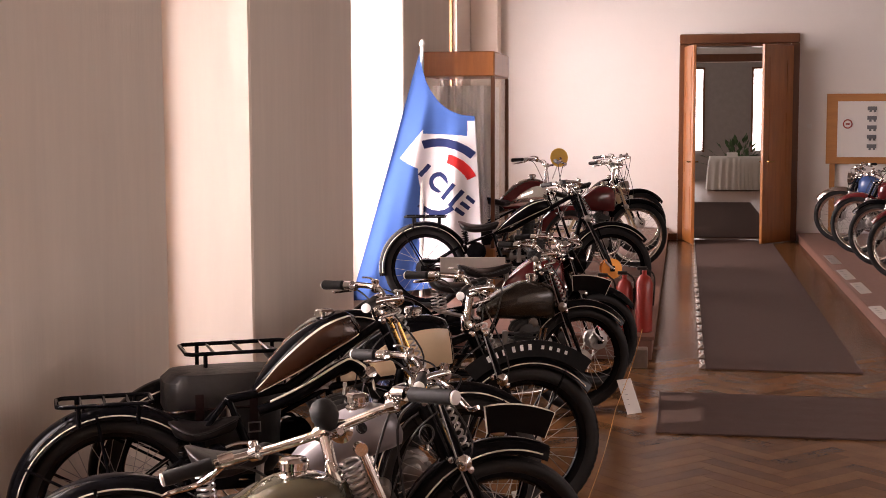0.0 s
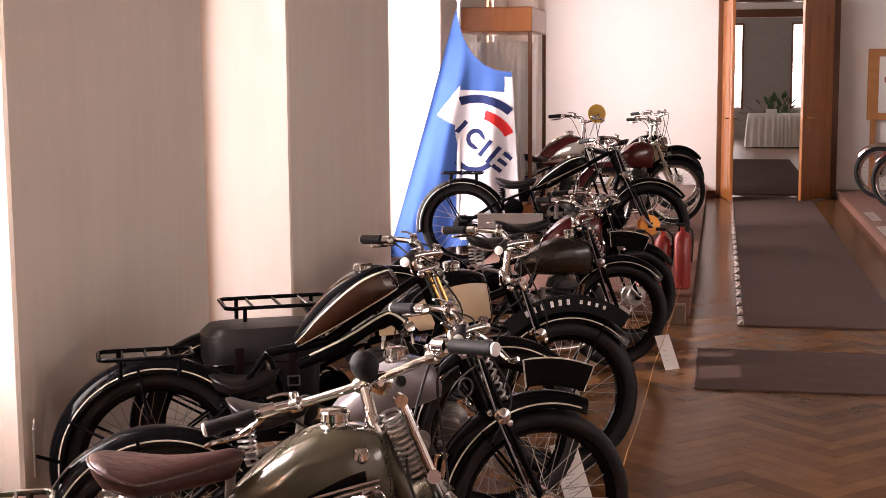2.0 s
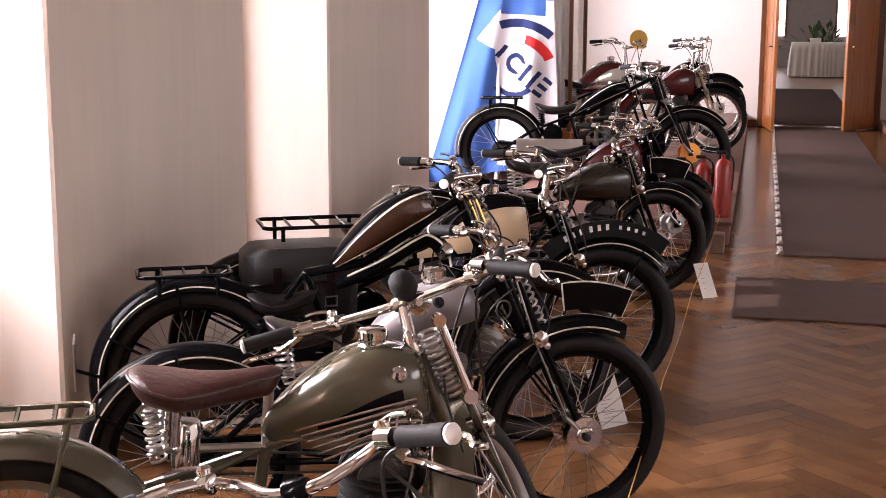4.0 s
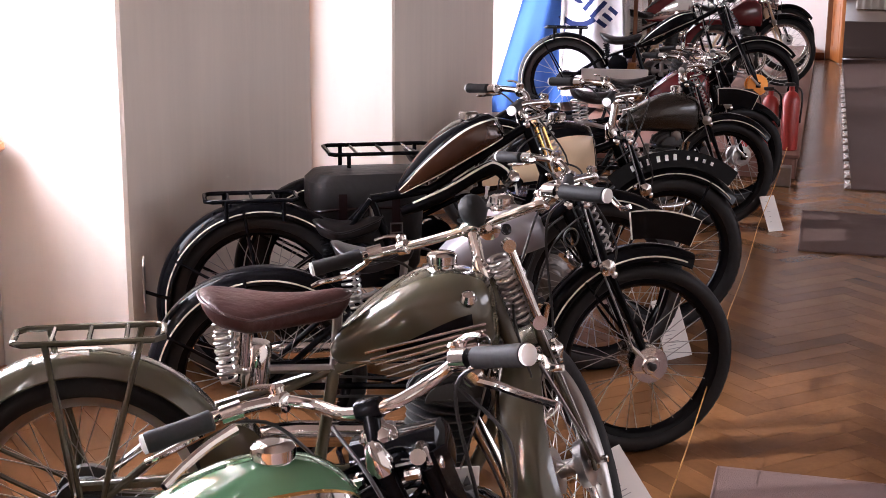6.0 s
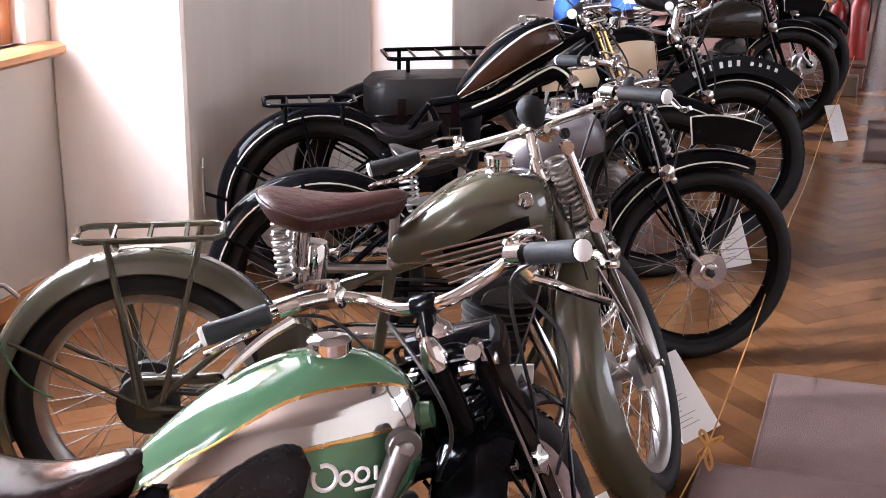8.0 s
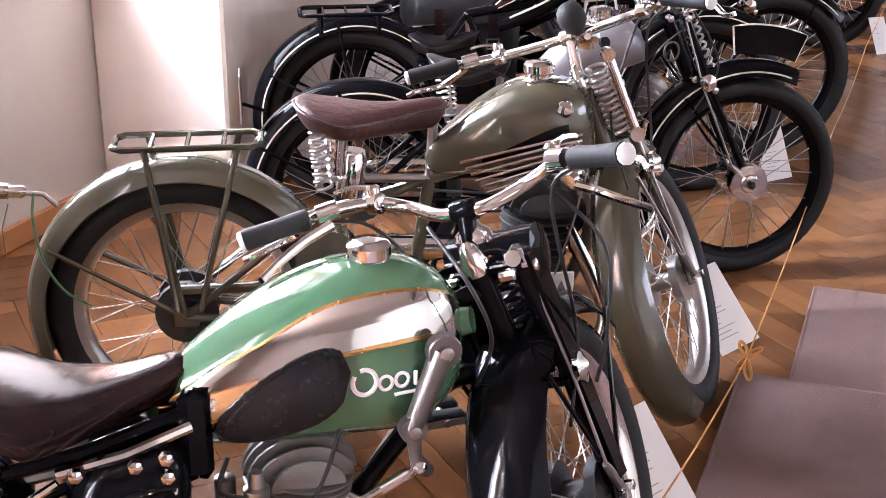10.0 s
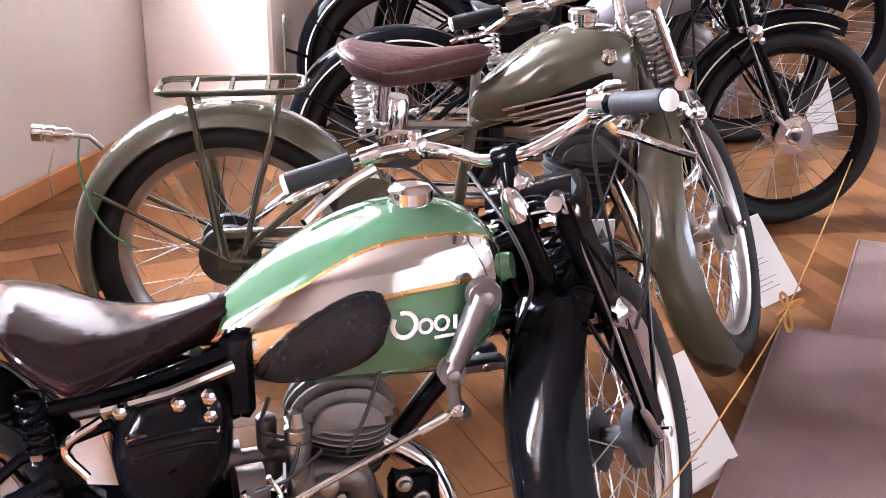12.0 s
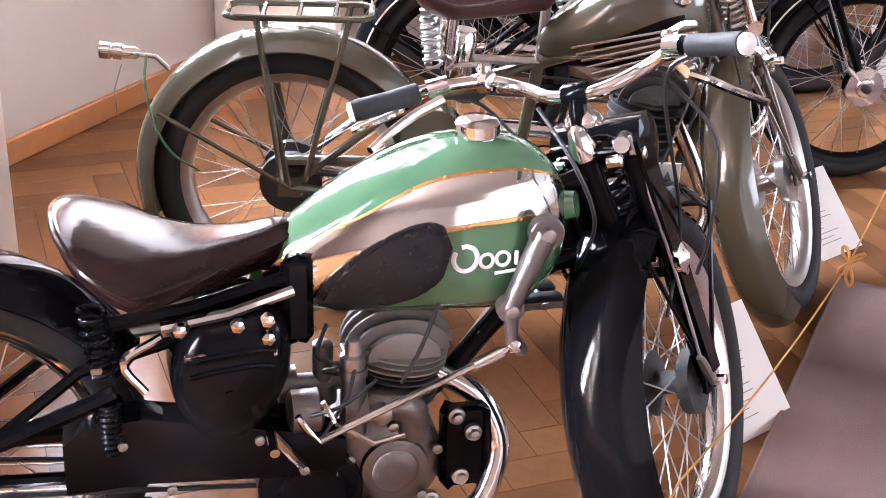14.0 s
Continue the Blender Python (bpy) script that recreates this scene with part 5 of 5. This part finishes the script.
def disc_extras(bike, S, rings, top, low, tk, ff):
    dp = part("race_plate", Shape().lathe([(0, 0.082), (0.004, 0.086), (0.010, 0.082), (0.010, 0.02)], (-0.22, -0.16, 1.15), (-0.3, -1, 0.1), 28), YELLOW, bike, "round yellow plate beside the handlebar")
    part("plate_stay", Shape().tube([(-0.25, -0.10, 0.95), (-0.22, -0.15, 1.10)], 0.006, 6), STEEL, dp)


# the row beside the windows, nearest first
CHROMEBAND = ([(0, 15.4), (0.24, 14.6), (0.55, 12.9), (0.84, 12.7), (0.93, 14.0), (1, 17.5)], [(0, 12.4), (0.24, 11.0), (0.55, 10.1), (0.85, 10.0), (1, 9.6)])
COPPERPANEL = ([(0, 15.6), (0.5, 16.8), (1, 16.8)], [(0, 13.0), (0.3, 11.6), (1, 11.2)])
PANEL = ([(0, 16.5), (0.5, 17.0), (1, 16.6)], [(0, 14.4), (0.5, 12.0), (1, 11.6)])
motorcycle(0.300, 1.610, 38, 54, W=1.25, R=0.325, tw=0.085, label="green and chrome motorcycle with black frame on parquet", paint=GREEN, tank=(-0.755, -0.235, 0.525, 0.825, 0.25), tank_power=2.4,
           seat=(-1.05, -0.685, 0.680, 0.37, 0.055, 0.03, 0.055), seat_mat=DARKLEATHER, bars=(0.33, 0.922, 0.13), panel=(CHROME, *CHROMEBAND, BRASS), line=False, front_fender=(50, 232), rear_fender=(30, 190), fork="pressed", fw=0.145, head_top=0.775, head_x=-0.208, disc=IRON, engine_x=-0.05, spring=(0.030, 0.0055, BLACK), nose=True, toolbox=False, down=((-0.25, 0, 0.59), (-0.343, 0, 0.495), (-0.481, 0, 0.35)), extras=ogar_extras)
motorcycle(0.266, 2.66, 26, 66, W=1.19, R=0.33, tw=0.085, label="olive-painted motorcycle with brown leather saddle and rear rack", rim=STEEL, paint=OLIVE, frame_mat=OLIVE, fender_mat=OLIVE, tank=(-0.61, -0.20, 0.605, 0.825, 0.225),
           seat=(-0.92, -0.57, 0.795, 0.26, 0.025, 0.015, 0.058), seat_mat=LEATHER, bars=(0.365, 1.00, 0.12, 0.15, 0.045), rack=(-1.33, -1.00, 0.735, 0.13, OLIVE), line=False, front_fender=(85, 245), rear_fender=(15, 200), fw=0.12, head_top=0.83, head_x=-0.25, tilt=8, spring=(0.024, 0.005, STEEL, (-0.224, -0.02, 0.888), (-0.159, -0.02, 0.735)), extras=olive_extras)
motorcycle(0.282, 3.67, 27, 3, W=1.19, R=0.312, front_gap=0.05, tw=0.064, label="black motorcycle with silver tank and white-lined fenders", paint=SILVER, tilt=20, tank=(-0.685, -0.285, 0.560, 0.728, 0.17), seat=(-0.98, -0.73, 0.705, 0.23), rim=BLACK,
           bars=(0.33, 0.93, 0.10), front_fender=(64, 205), rear_fender=(12, 188), head_top=0.84, head_x=-0.27, disc=CHROME, extras=silver_extras)
motorcycle(0.02, 4.47, 27, 0, W=1.27, R=0.33, label="black motorcycle with copper tank panels and rear rack", paint=BLACK, tank=(-0.755, -0.30, 0.670, 0.815, 0.18), tilt=32, fork_mat=BRASS, tank_power=3.2, panel=(COPPER, *COPPERPANEL, LINE), seat=(-1.09, -0.83, 0.615, 0.22), rim=BLACK,
           bars=(0.34, 1.05, 0.12), rack=(-1.46, -1.14, 0.712, 0.16), front_fender=(40, 205), rear_fender=(15, 195), head_top=0.97, head_x=-0.31, extras=copper_extras)
motorcycle(0.20, 5.06, 28, 0, W=1.40, R=0.335, tw=0.085, label="black motorcycle with cream tank panels and leather pannier", paint=BLACK, frame_mat=BLACK, tank=(-0.80, -0.30, 0.60, 0.85, 0.22), tilt=8, tank_power=3.0, seat=(-1.10, -0.80, 0.78, 0.25), rim=BLACK,
           bars=(0.36, 1.02, 0.14), rack=(-1.41, -0.99, 0.805, 0.24), panel=(CREAM, *PANEL), extras=lambda *a: (lettered_extras(*a), bag_extras(*a)))
motorcycle(0.26, 7.26, 28, -4, W=1.34, R=0.305, label="dark bronze motorcycle with black fenders and chromed bars", paint=material("bronze_paint", (0.018, 0.013, 0.009), 0.22, coat=0.4, scale=3, vary=0.1), tank=(-0.62, -0.15, 0.54, 0.77, 0.22), near=False, bars=(0.34, 0.94, 0.12), rim=BLACK, extras=plate_extras)
motorcycle(0.31, 7.98, 28, 5, W=1.34, R=0.30, label="black motorcycle with dark red fenders and tank", paint=MAROON, fender_mat=BLACK, near=False, bars=(0.34, 0.94, 0.12), lamp=BLACK, line=False, rim=BLACK)
# on the plinth
motorcycle(0.29, 10.2, 6, 12, z=0.17, W=1.46, R=0.33, label="black motorcycle with pale tank lines, orange reflection painted on front hub", paint=BLACK, tank=(-0.88, -0.40, 0.585, 0.705, 0.17), tilt=29, tank_power=3.2, head_top=0.93, head_x=-0.32, panel=(BLACK, *COPPERPANEL, LINE), near=False, disc=AMBERGLOW, rim=BLACK,
           seat=(-1.20, -0.88, 0.68, 0.26), rack=(-1.62, -1.30, 0.74, 0.16), bars=(0.36, 1.0, 0.14))
motorcycle(-0.22, 12.2, 42, 0, z=0.17, W=1.38, R=0.33, label="dark red motorcycle with chromed tank panels on the plinth", paint=MAROON, fender_mat=MAROON, panel=(CHROME, *PANEL), near=False, line=False, bars=(0.36, 1.12, 0.12), tank=(-0.74, -0.26, 0.66, 0.96, 0.26), extras=disc_extras)
motorcycle(0.38, 13.3, 22, 0, z=0.17, W=1.38, R=0.33, label="dark red motorcycle with cream fork on the plinth", paint=MAROON, frame_mat=CREAM, near=False, line=False, lamp=CHROME, bars=(0.34, 1.05, 0.12))
motorcycle(0.36, 14.8, 22, 8, z=0.17, W=1.36, R=0.34, label="black motorcycle standing near the end of the plinth", paint=BLACK, near=False, line=False, bars=(0.34, 1.08, 0.12))
# on the long stage
for yy, pa, lab, st in ((17.0, BLUE, "blue motorcycle with chromed wheels on the stage", 10), (15.6, MAROON, "dark red motorcycle with black wheels on the stage", 0), (14.3, BLACK, "black motorcycle with spoked wheels on the stage", -6), (13.0, MAROON, "maroon motorcycle at the edge of the stage", 0)):
    motorcycle(2.78 + (17 - yy) * 0.03, yy, 152, st, z=0.12, W=1.34, R=0.33, label=lab, paint=pa, fender_mat=pa if pa != BLUE else CHROME, near=False, line=False, lamp=CHROME if pa == BLUE else None)

# ---------------- showcase, flag, board ----------------
sc = thing("showcase", "tall glass showcase with wooden top and pale curtain", "showcase", pose(-1.47, 11.5, 0.17))
CW, CD, CH = 0.66, 1.0, 2.10
part("top", Shape().box((0, 0, CH - 0.22), (CW, CD, CH), 0.01), OAK, sc)
part("base", Shape().box((0, 0, 0), (CW, CD, 0.35), 0.01), OAK, sc)
for x in (0.0, CW - 0.035):
    for y in (0.0, CD - 0.035):
        part("post", Shape().box((x, y, 0.35), (x + 0.035, y + 0.035, CH - 0.22), 0.004), DARKWOOD, sc)
for lo, hi in (((0.035, 0.012, 0.35), (CW - 0.035, 0.018, CH - 0.22)), ((CW - 0.018, 0.035, 0.35), (CW - 0.012, CD - 0.035, CH - 0.22))):
    part("pane", Shape().box(lo, hi), GLASS, sc).visible_shadow = False
cur = Shape()
for path in ([(0.08 + (CW - 0.16) * i / 40, 0.09 + 0.012 * math.sin(i * 1.3)) for i in range(41)], [(CW - 0.09 + 0.012 * math.sin(i * 1.3), 0.10 + (CD - 0.2) * i / 50) for i in range(51)]):
    rings = [[Vector((x, y, z)) for z in (0.4, CH - 0.3)] + [Vector((x - 0.003, y + 0.003, z)) for z in (CH - 0.3, 0.4)] for x, y in path]
    cur.sweep(rings)
part("curtain", cur, VOILE, sc, "pale pleated curtain")

fl = thing("flag", "blue and white advertising flag hanging in folds on a pole", "flag", pose(0, 10.72, 0))


def flag_at(u, v, lift=0.0):
    """The cloth hangs from a sagging upper edge and spreads towards its foot."""
    x0 = -1.335 * (1 - u) ** 2 - 1.26 * 2 * u * (1 - u) - 0.87 * u * u
    z0 = 2.22 * (1 - u) ** 2 + 1.70 * 2 * u * (1 - u) + 1.70 * u * u
    x1, z1 = -1.96 + 1.16 * u, 0.12 + 0.22 * u
    y = 0.055 * math.sin(u * 13 + v * 2.2) * min(1, v * 2.5) * (1 - 0.3 * u) + 0.02 * math.sin(u * 29 + 1) * v
    return Vector((x0 + (x1 - x0) * v, y - lift, z0 + (z1 - z0) * v))


def flag_patch(u0, u1, v0, v1, lift, n=40, m=40, inside=None):
    sh = Shape()
    for i in range(n):
        for j in range(m):
            ua, ub = u0 + (u1 - u0) * i / n, u0 + (u1 - u0) * (i + 1) / n
            va, vb = v0 + (v1 - v0) * j / m, v0 + (v1 - v0) * (j + 1) / m
            if inside and not inside((ua + ub) / 2, (va + vb) / 2):
                continue
            q = [flag_at(ua, va, lift), flag_at(ub, va, lift), flag_at(ub, vb, lift), flag_at(ua, vb, lift)]
            sh.add(q, [(3, 2, 1, 0)])
    return sh


cloth = part("cloth", flag_patch(0, 1, 0, 1, 0.0, 60, 60), FLAGBLUE, fl, sharp=80)


def xz(u, v):
    p = flag_at(u, v)
    return p.x, p.z


def white_area(u, v):
    x, z = xz(u, v)
    body = x > -1.325 + 0.02 * math.sin(z * 9) and 0.30 < z < 1.555 - 0.05 * (x + 1.32)
    tip = x <= -1.30 and 1.25 - 0.5 * (x + 1.32) < z < 1.565 + 1.15 * (x + 1.32)
    return body or tip or (x > -0.93 and 0.3 < z < 1.66)


part("white_field", flag_patch(0, 1, 0, 1, 0.003, 220, 260, white_area), FLAGWHITE, cloth, sharp=80)


def ring_part(cx, cz, r0, r1, a0, a1):
    def test(u, v):
        x, z = xz(u, v)
        d, a = math.hypot(x - cx, z - cz), math.degrees(math.atan2(z - cz, x - cx)) % 360
        return r0 < d < r1 and a0 < a < a1
    return test


part("logo_arc", flag_patch(0, 1, 0, 1, 0.006, 220, 260, ring_part(-1.17, 1.05, 0.395, 0.465, 48, 108)), NAVY, cloth, sharp=80)
part("logo_arc", flag_patch(0, 1, 0, 1, 0.006, 220, 260, ring_part(-1.17, 1.05, 0.265, 0.345, 26, 76)), FLAGRED, cloth, sharp=80)
part("logo_arc", flag_patch(0, 1, 0, 1, 0.006, 220, 260, ring_part(-1.19, 1.10, 0.19, 0.235, 222, 312)), NAVY, cloth, sharp=80)


def bar_marks(u, v):
    x, z = xz(u, v)
    s, t_ = (x + 1.17) * 0.76 - (z - 1.14) * 0.65, (x + 1.17) * 0.65 + (z - 1.14) * 0.76
    d = math.hypot(s + 0.01, t_)
    if abs(s + 0.165) < 0.018 and abs(t_) < 0.06:
        return True
    if 0.048 < d < 0.086 and not (s + 0.01 > 0 and abs(t_) < 0.045):
        return True
    if (abs(s - 0.105) < 0.018 or abs(s - 0.195) < 0.018) and abs(t_) < 0.085:
        return True
    return 0.245 < s < 0.33 and min(abs(t_), abs(t_ - 0.066), abs(t_ + 0.066)) < 0.017


part("logo", flag_patch(0, 1, 0, 1, 0.006, 240, 280, bar_marks), NAVY, cloth, sharp=80)
part("pole", Shape().tube([(-1.335, 0.03, 0.175), (-1.315, 0.03, 2.28)], 0.016, 10).lathe([(0, 0.02), (0.02, 0.03), (0.05, 0.012), (0.055, 0.002)], (-1.315, 0.03, 2.28), (0, 0, 1), 12), WHITE, fl)

bd = thing("display_board", "wooden-framed display board with small pictures on paper", "board", pose(2.72, Y1 - 0.03, 0))
part("panel", Shape().box((0, -0.02, 1.05), (1.5, 0.02, 1.98), 0.004), LIGHTWOOD, bd)
part("sheet", Shape().box((0.14, -0.026, 1.14), (1.4, -0.021, 1.88)), PAPER, bd)
pics = Shape()
for i in range(5):
    pics.box((0.52, -0.030, 1.76 - i * 0.125), (0.64, -0.027, 1.81 - i * 0.125)).box((0.545, -0.030, 1.735 - i * 0.125), (0.575, -0.027, 1.76 - i * 0.125)).box((0.60, -0.030, 1.735 - i * 0.125), (0.63, -0.027, 1.76 - i * 0.125))
part("picture", pics, INK, bd)
part("round_mark", Shape().tube([Vector((0.27 + 0.055 * math.cos(a), -0.028, 1.58 + 0.055 * math.sin(a))) for a in (2 * math.pi * i / 24 for i in range(24))], 0.008, 6, closed=True).box((0.245, -0.031, 1.57), (0.295, -0.027, 1.59)), RED, bd)
part("leg", Shape().box((0.05, -0.015, 0.12), (0.12, 0.015, 1.05)), LIGHTWOOD, bd)
sw = thing("light_switch", "small white light switch on the end wall", "switch", pose(2.50, Y1 - 0.008, 1.55))
part("plate", Shape().box((-0.03, -0.006, -0.03), (0.03, 0.008, 0.03), 0.003), WHITE, sw)

# ---------------- small things on the floor ----------------


def card(x, y, z, head, tilt, w=0.20, h=0.28, lines=13, seed=0):
    c = thing("information_card", "white printed information card leaning beside a wheel", "card", pose(x, y, z, tilt, 0, head), group="information cards")
    s_ = part("sheet", Shape().box((-w / 2, -0.0015, 0), (w / 2, 0.0015, h)), PAPER, c)
    rnd = random.Random(seed)
    for i in range(lines):
        zz = h - 0.035 - i * (h - 0.06) / lines
        part("text_line", Shape().box((-w / 2 + 0.025, -0.0026, zz), (-w / 2 + 0.025 + (w - 0.06) * rnd.uniform(0.3, 0.85), -0.0016, zz + 0.0026)), CARDINK, s_)


card(0.395, 3.07, 0.0, 64, -42, w=0.18, h=0.25, seed=1)
card(0.405, 2.06, 0.0, 64, -40, w=0.19, h=0.28, seed=2)
card(0.31, 4.70, 0.0, 50, -25, w=0.14, h=0.24, seed=3)
card(0.585, 7.22, 0.0, 40, -30, w=0.10, h=0.21, lines=5, seed=4)
for i, (x, y) in enumerate(((2.45, 13.0), (2.46, 11.95), (2.42, 10.4), (2.47, 14.4))):
    card(x, y, 0.12, 35, -62, w=0.13, h=0.17, lines=4, seed=10 + i)
tag = thing("number_tag", "white enamel tag with a black mark", "tag", pose(0.190, 1.765, 0.612, 8, 0, 24))
part("plate", Shape().box((-0.048, -0.002, 0), (0.036, 0.002, 0.07), 0.001), WHITE, tag)
part("mark", Shape().add([(-0.004, -0.0045, 0.012), (0.03, -0.0045, 0.012), (0.013, -0.0045, 0.055)], [(0, 1, 2)]).add([(-0.004, -0.003, 0.012), (0.03, -0.003, 0.012), (0.013, -0.003, 0.055)], [(2, 1, 0)]), INK, tag)
part("wire", Shape().tube([(0, 0.0, 0.065), (0.02, -0.05, 0.2), (0.03, -0.09, 0.31)], 0.002, 5), STEEL, tag)

rp = thing("barrier_cord", "thin yellow cord stretched low along the motorcycles", "cord", pose(0, 0, 0))
pts = []
posts = [(0.36, -0.6, 0.30), (0.38, 1.35, 0.30), (0.47, 2.52, 0.22), (0.50, 4.6, 0.24), (0.52, 6.3, 0.22), (0.58, 8.8, 0.24)]
for (a, b) in zip(posts, posts[1:]):
    for i in range(10):
        t = i / 10
        p = Vector(a).lerp(Vector(b), t)
        p.z -= 0.03 * math.sin(math.pi * t)
        pts.append(p)
pts.append(Vector(posts[-1]))
part("cord", Shape().tube(pts, 0.0021, 6), ROPE, rp)
kn = Shape()
kb = Vector(posts[2])
for d in ((0.03, 0.01, 0.025), (-0.02, 0.02, 0.03), (0.01, -0.02, -0.05), (-0.02, 0.01, -0.04)):
    v = Vector(d)
    kn.tube([kb, kb + v * 0.7 + Vector((0.008, 0, 0)), kb + v, kb + v * 0.6 - Vector((0.008, 0, 0)), kb], 0.004, 6, smooth=3)
part("knot", kn, ROPE, rp, "yellow tied bow")

for i, (x, y, h) in enumerate(((0.58, 9.15, 0.44), (0.44, 9.20, 0.40), (0.30, 9.22, 0.38))):
    ext = thing("fire_extinguisher", "red fire extinguisher with dark valve on the plinth", "extinguisher", pose(x, y, 0.17), group="red extinguishers")
    part("cylinder", Shape().lathe([(0, 0.05), (0.01, 0.06), (h - 0.09, 0.06), (h - 0.05, 0.045), (h - 0.03, 0.018), (h, 0.018)], (0, 0, 0), (0, 0, 1), 20), RED, ext)
    part("valve", Shape().box((-0.05, -0.012, h), (0.02, 0.012, h + 0.025), 0.004).tube([(0.02, 0, h + 0.01), (0.07, 0, h - 0.05), (0.065, 0, h - 0.25)], 0.007, 6, smooth=4), WORNBLACK, ext)
sc_ = thing("sign", "blank white card on a thin steel stand", "sign", pose(-0.55, 8.52, 0, 0, 0, 8))
part("card", Shape().box((-0.22, -0.004, 0.64), (0.22, 0.004, 0.75), 0.002), PAPER, sc_)
part("stand", Shape().tube([(0, 0.01, 0.70), (0, 0.012, 0.0)], 0.008, 8).lathe([(0, 0.10), (0.012, 0.10), (0.02, 0.02)], (0, 0.012, 0), (0, 0, 1), 20), STEEL, sc_)
bxx = thing("box", "small grey metal box in front of the plinth", "box", pose(0.56, 8.7, 0))
part("carton", Shape().box((-0.06, -0.06, 0), (0.06, 0.06, 0.13), 0.005), STEEL, bxx)

# ---------------- parquet ----------------
L_, B_ = 0.475, 0.095
planks = []
mesh_a = Shape().box((0.0008, 0.0008, -0.012), (L_ - 0.0008, B_ - 0.0008, 0))
for i in range(-160, 260):
    for j in range(-40, 40):
        # herringbone: one plank along, one across
        for a, b, rot in ((i * B_ + j * (L_ + B_), i * B_ + j * (B_ - L_), 0), (i * B_ + j * (L_ + B_) + L_ + B_, i * B_ + j * (B_ - L_) + B_ - L_, 90)):
            p = pose(0, 0, 0, 0, 0, 45) @ Vector((a, b, 0))
            c = p + pose(0, 0, 0, 0, 0, 45 + rot) @ Vector((L_ / 2, B_ / 2, 0))
            if XB - 0.1 < c.x < XR and Y0 < c.y < Y1 + 0.2:
                planks.append((p, 45 + rot, c))
floor_ob = bpy.data.objects["floor"]
planks.sort(key=lambda q: abs(q[2].x - 0.0) + abs(q[2].y - 1.9))
pm = mesh_of("parquet_plank", mesh_a, PARQUET)
for p, rot, c in planks[:300]:
    ob = new("parquet_plank", pm)
    ob.parent = floor_ob
    ob.matrix_world = pose(p.x, p.y, 0, 0, 0, rot)
rest = Shape()
for p, rot, c in planks[300:]:
    m = pose(p.x, p.y, 0, 0, 0, rot)
    rest.add([m @ v for v in mesh_a.v], mesh_a.f)
tagged(part("parquet", rest, PARQUET, floor_ob), kind="stuff")
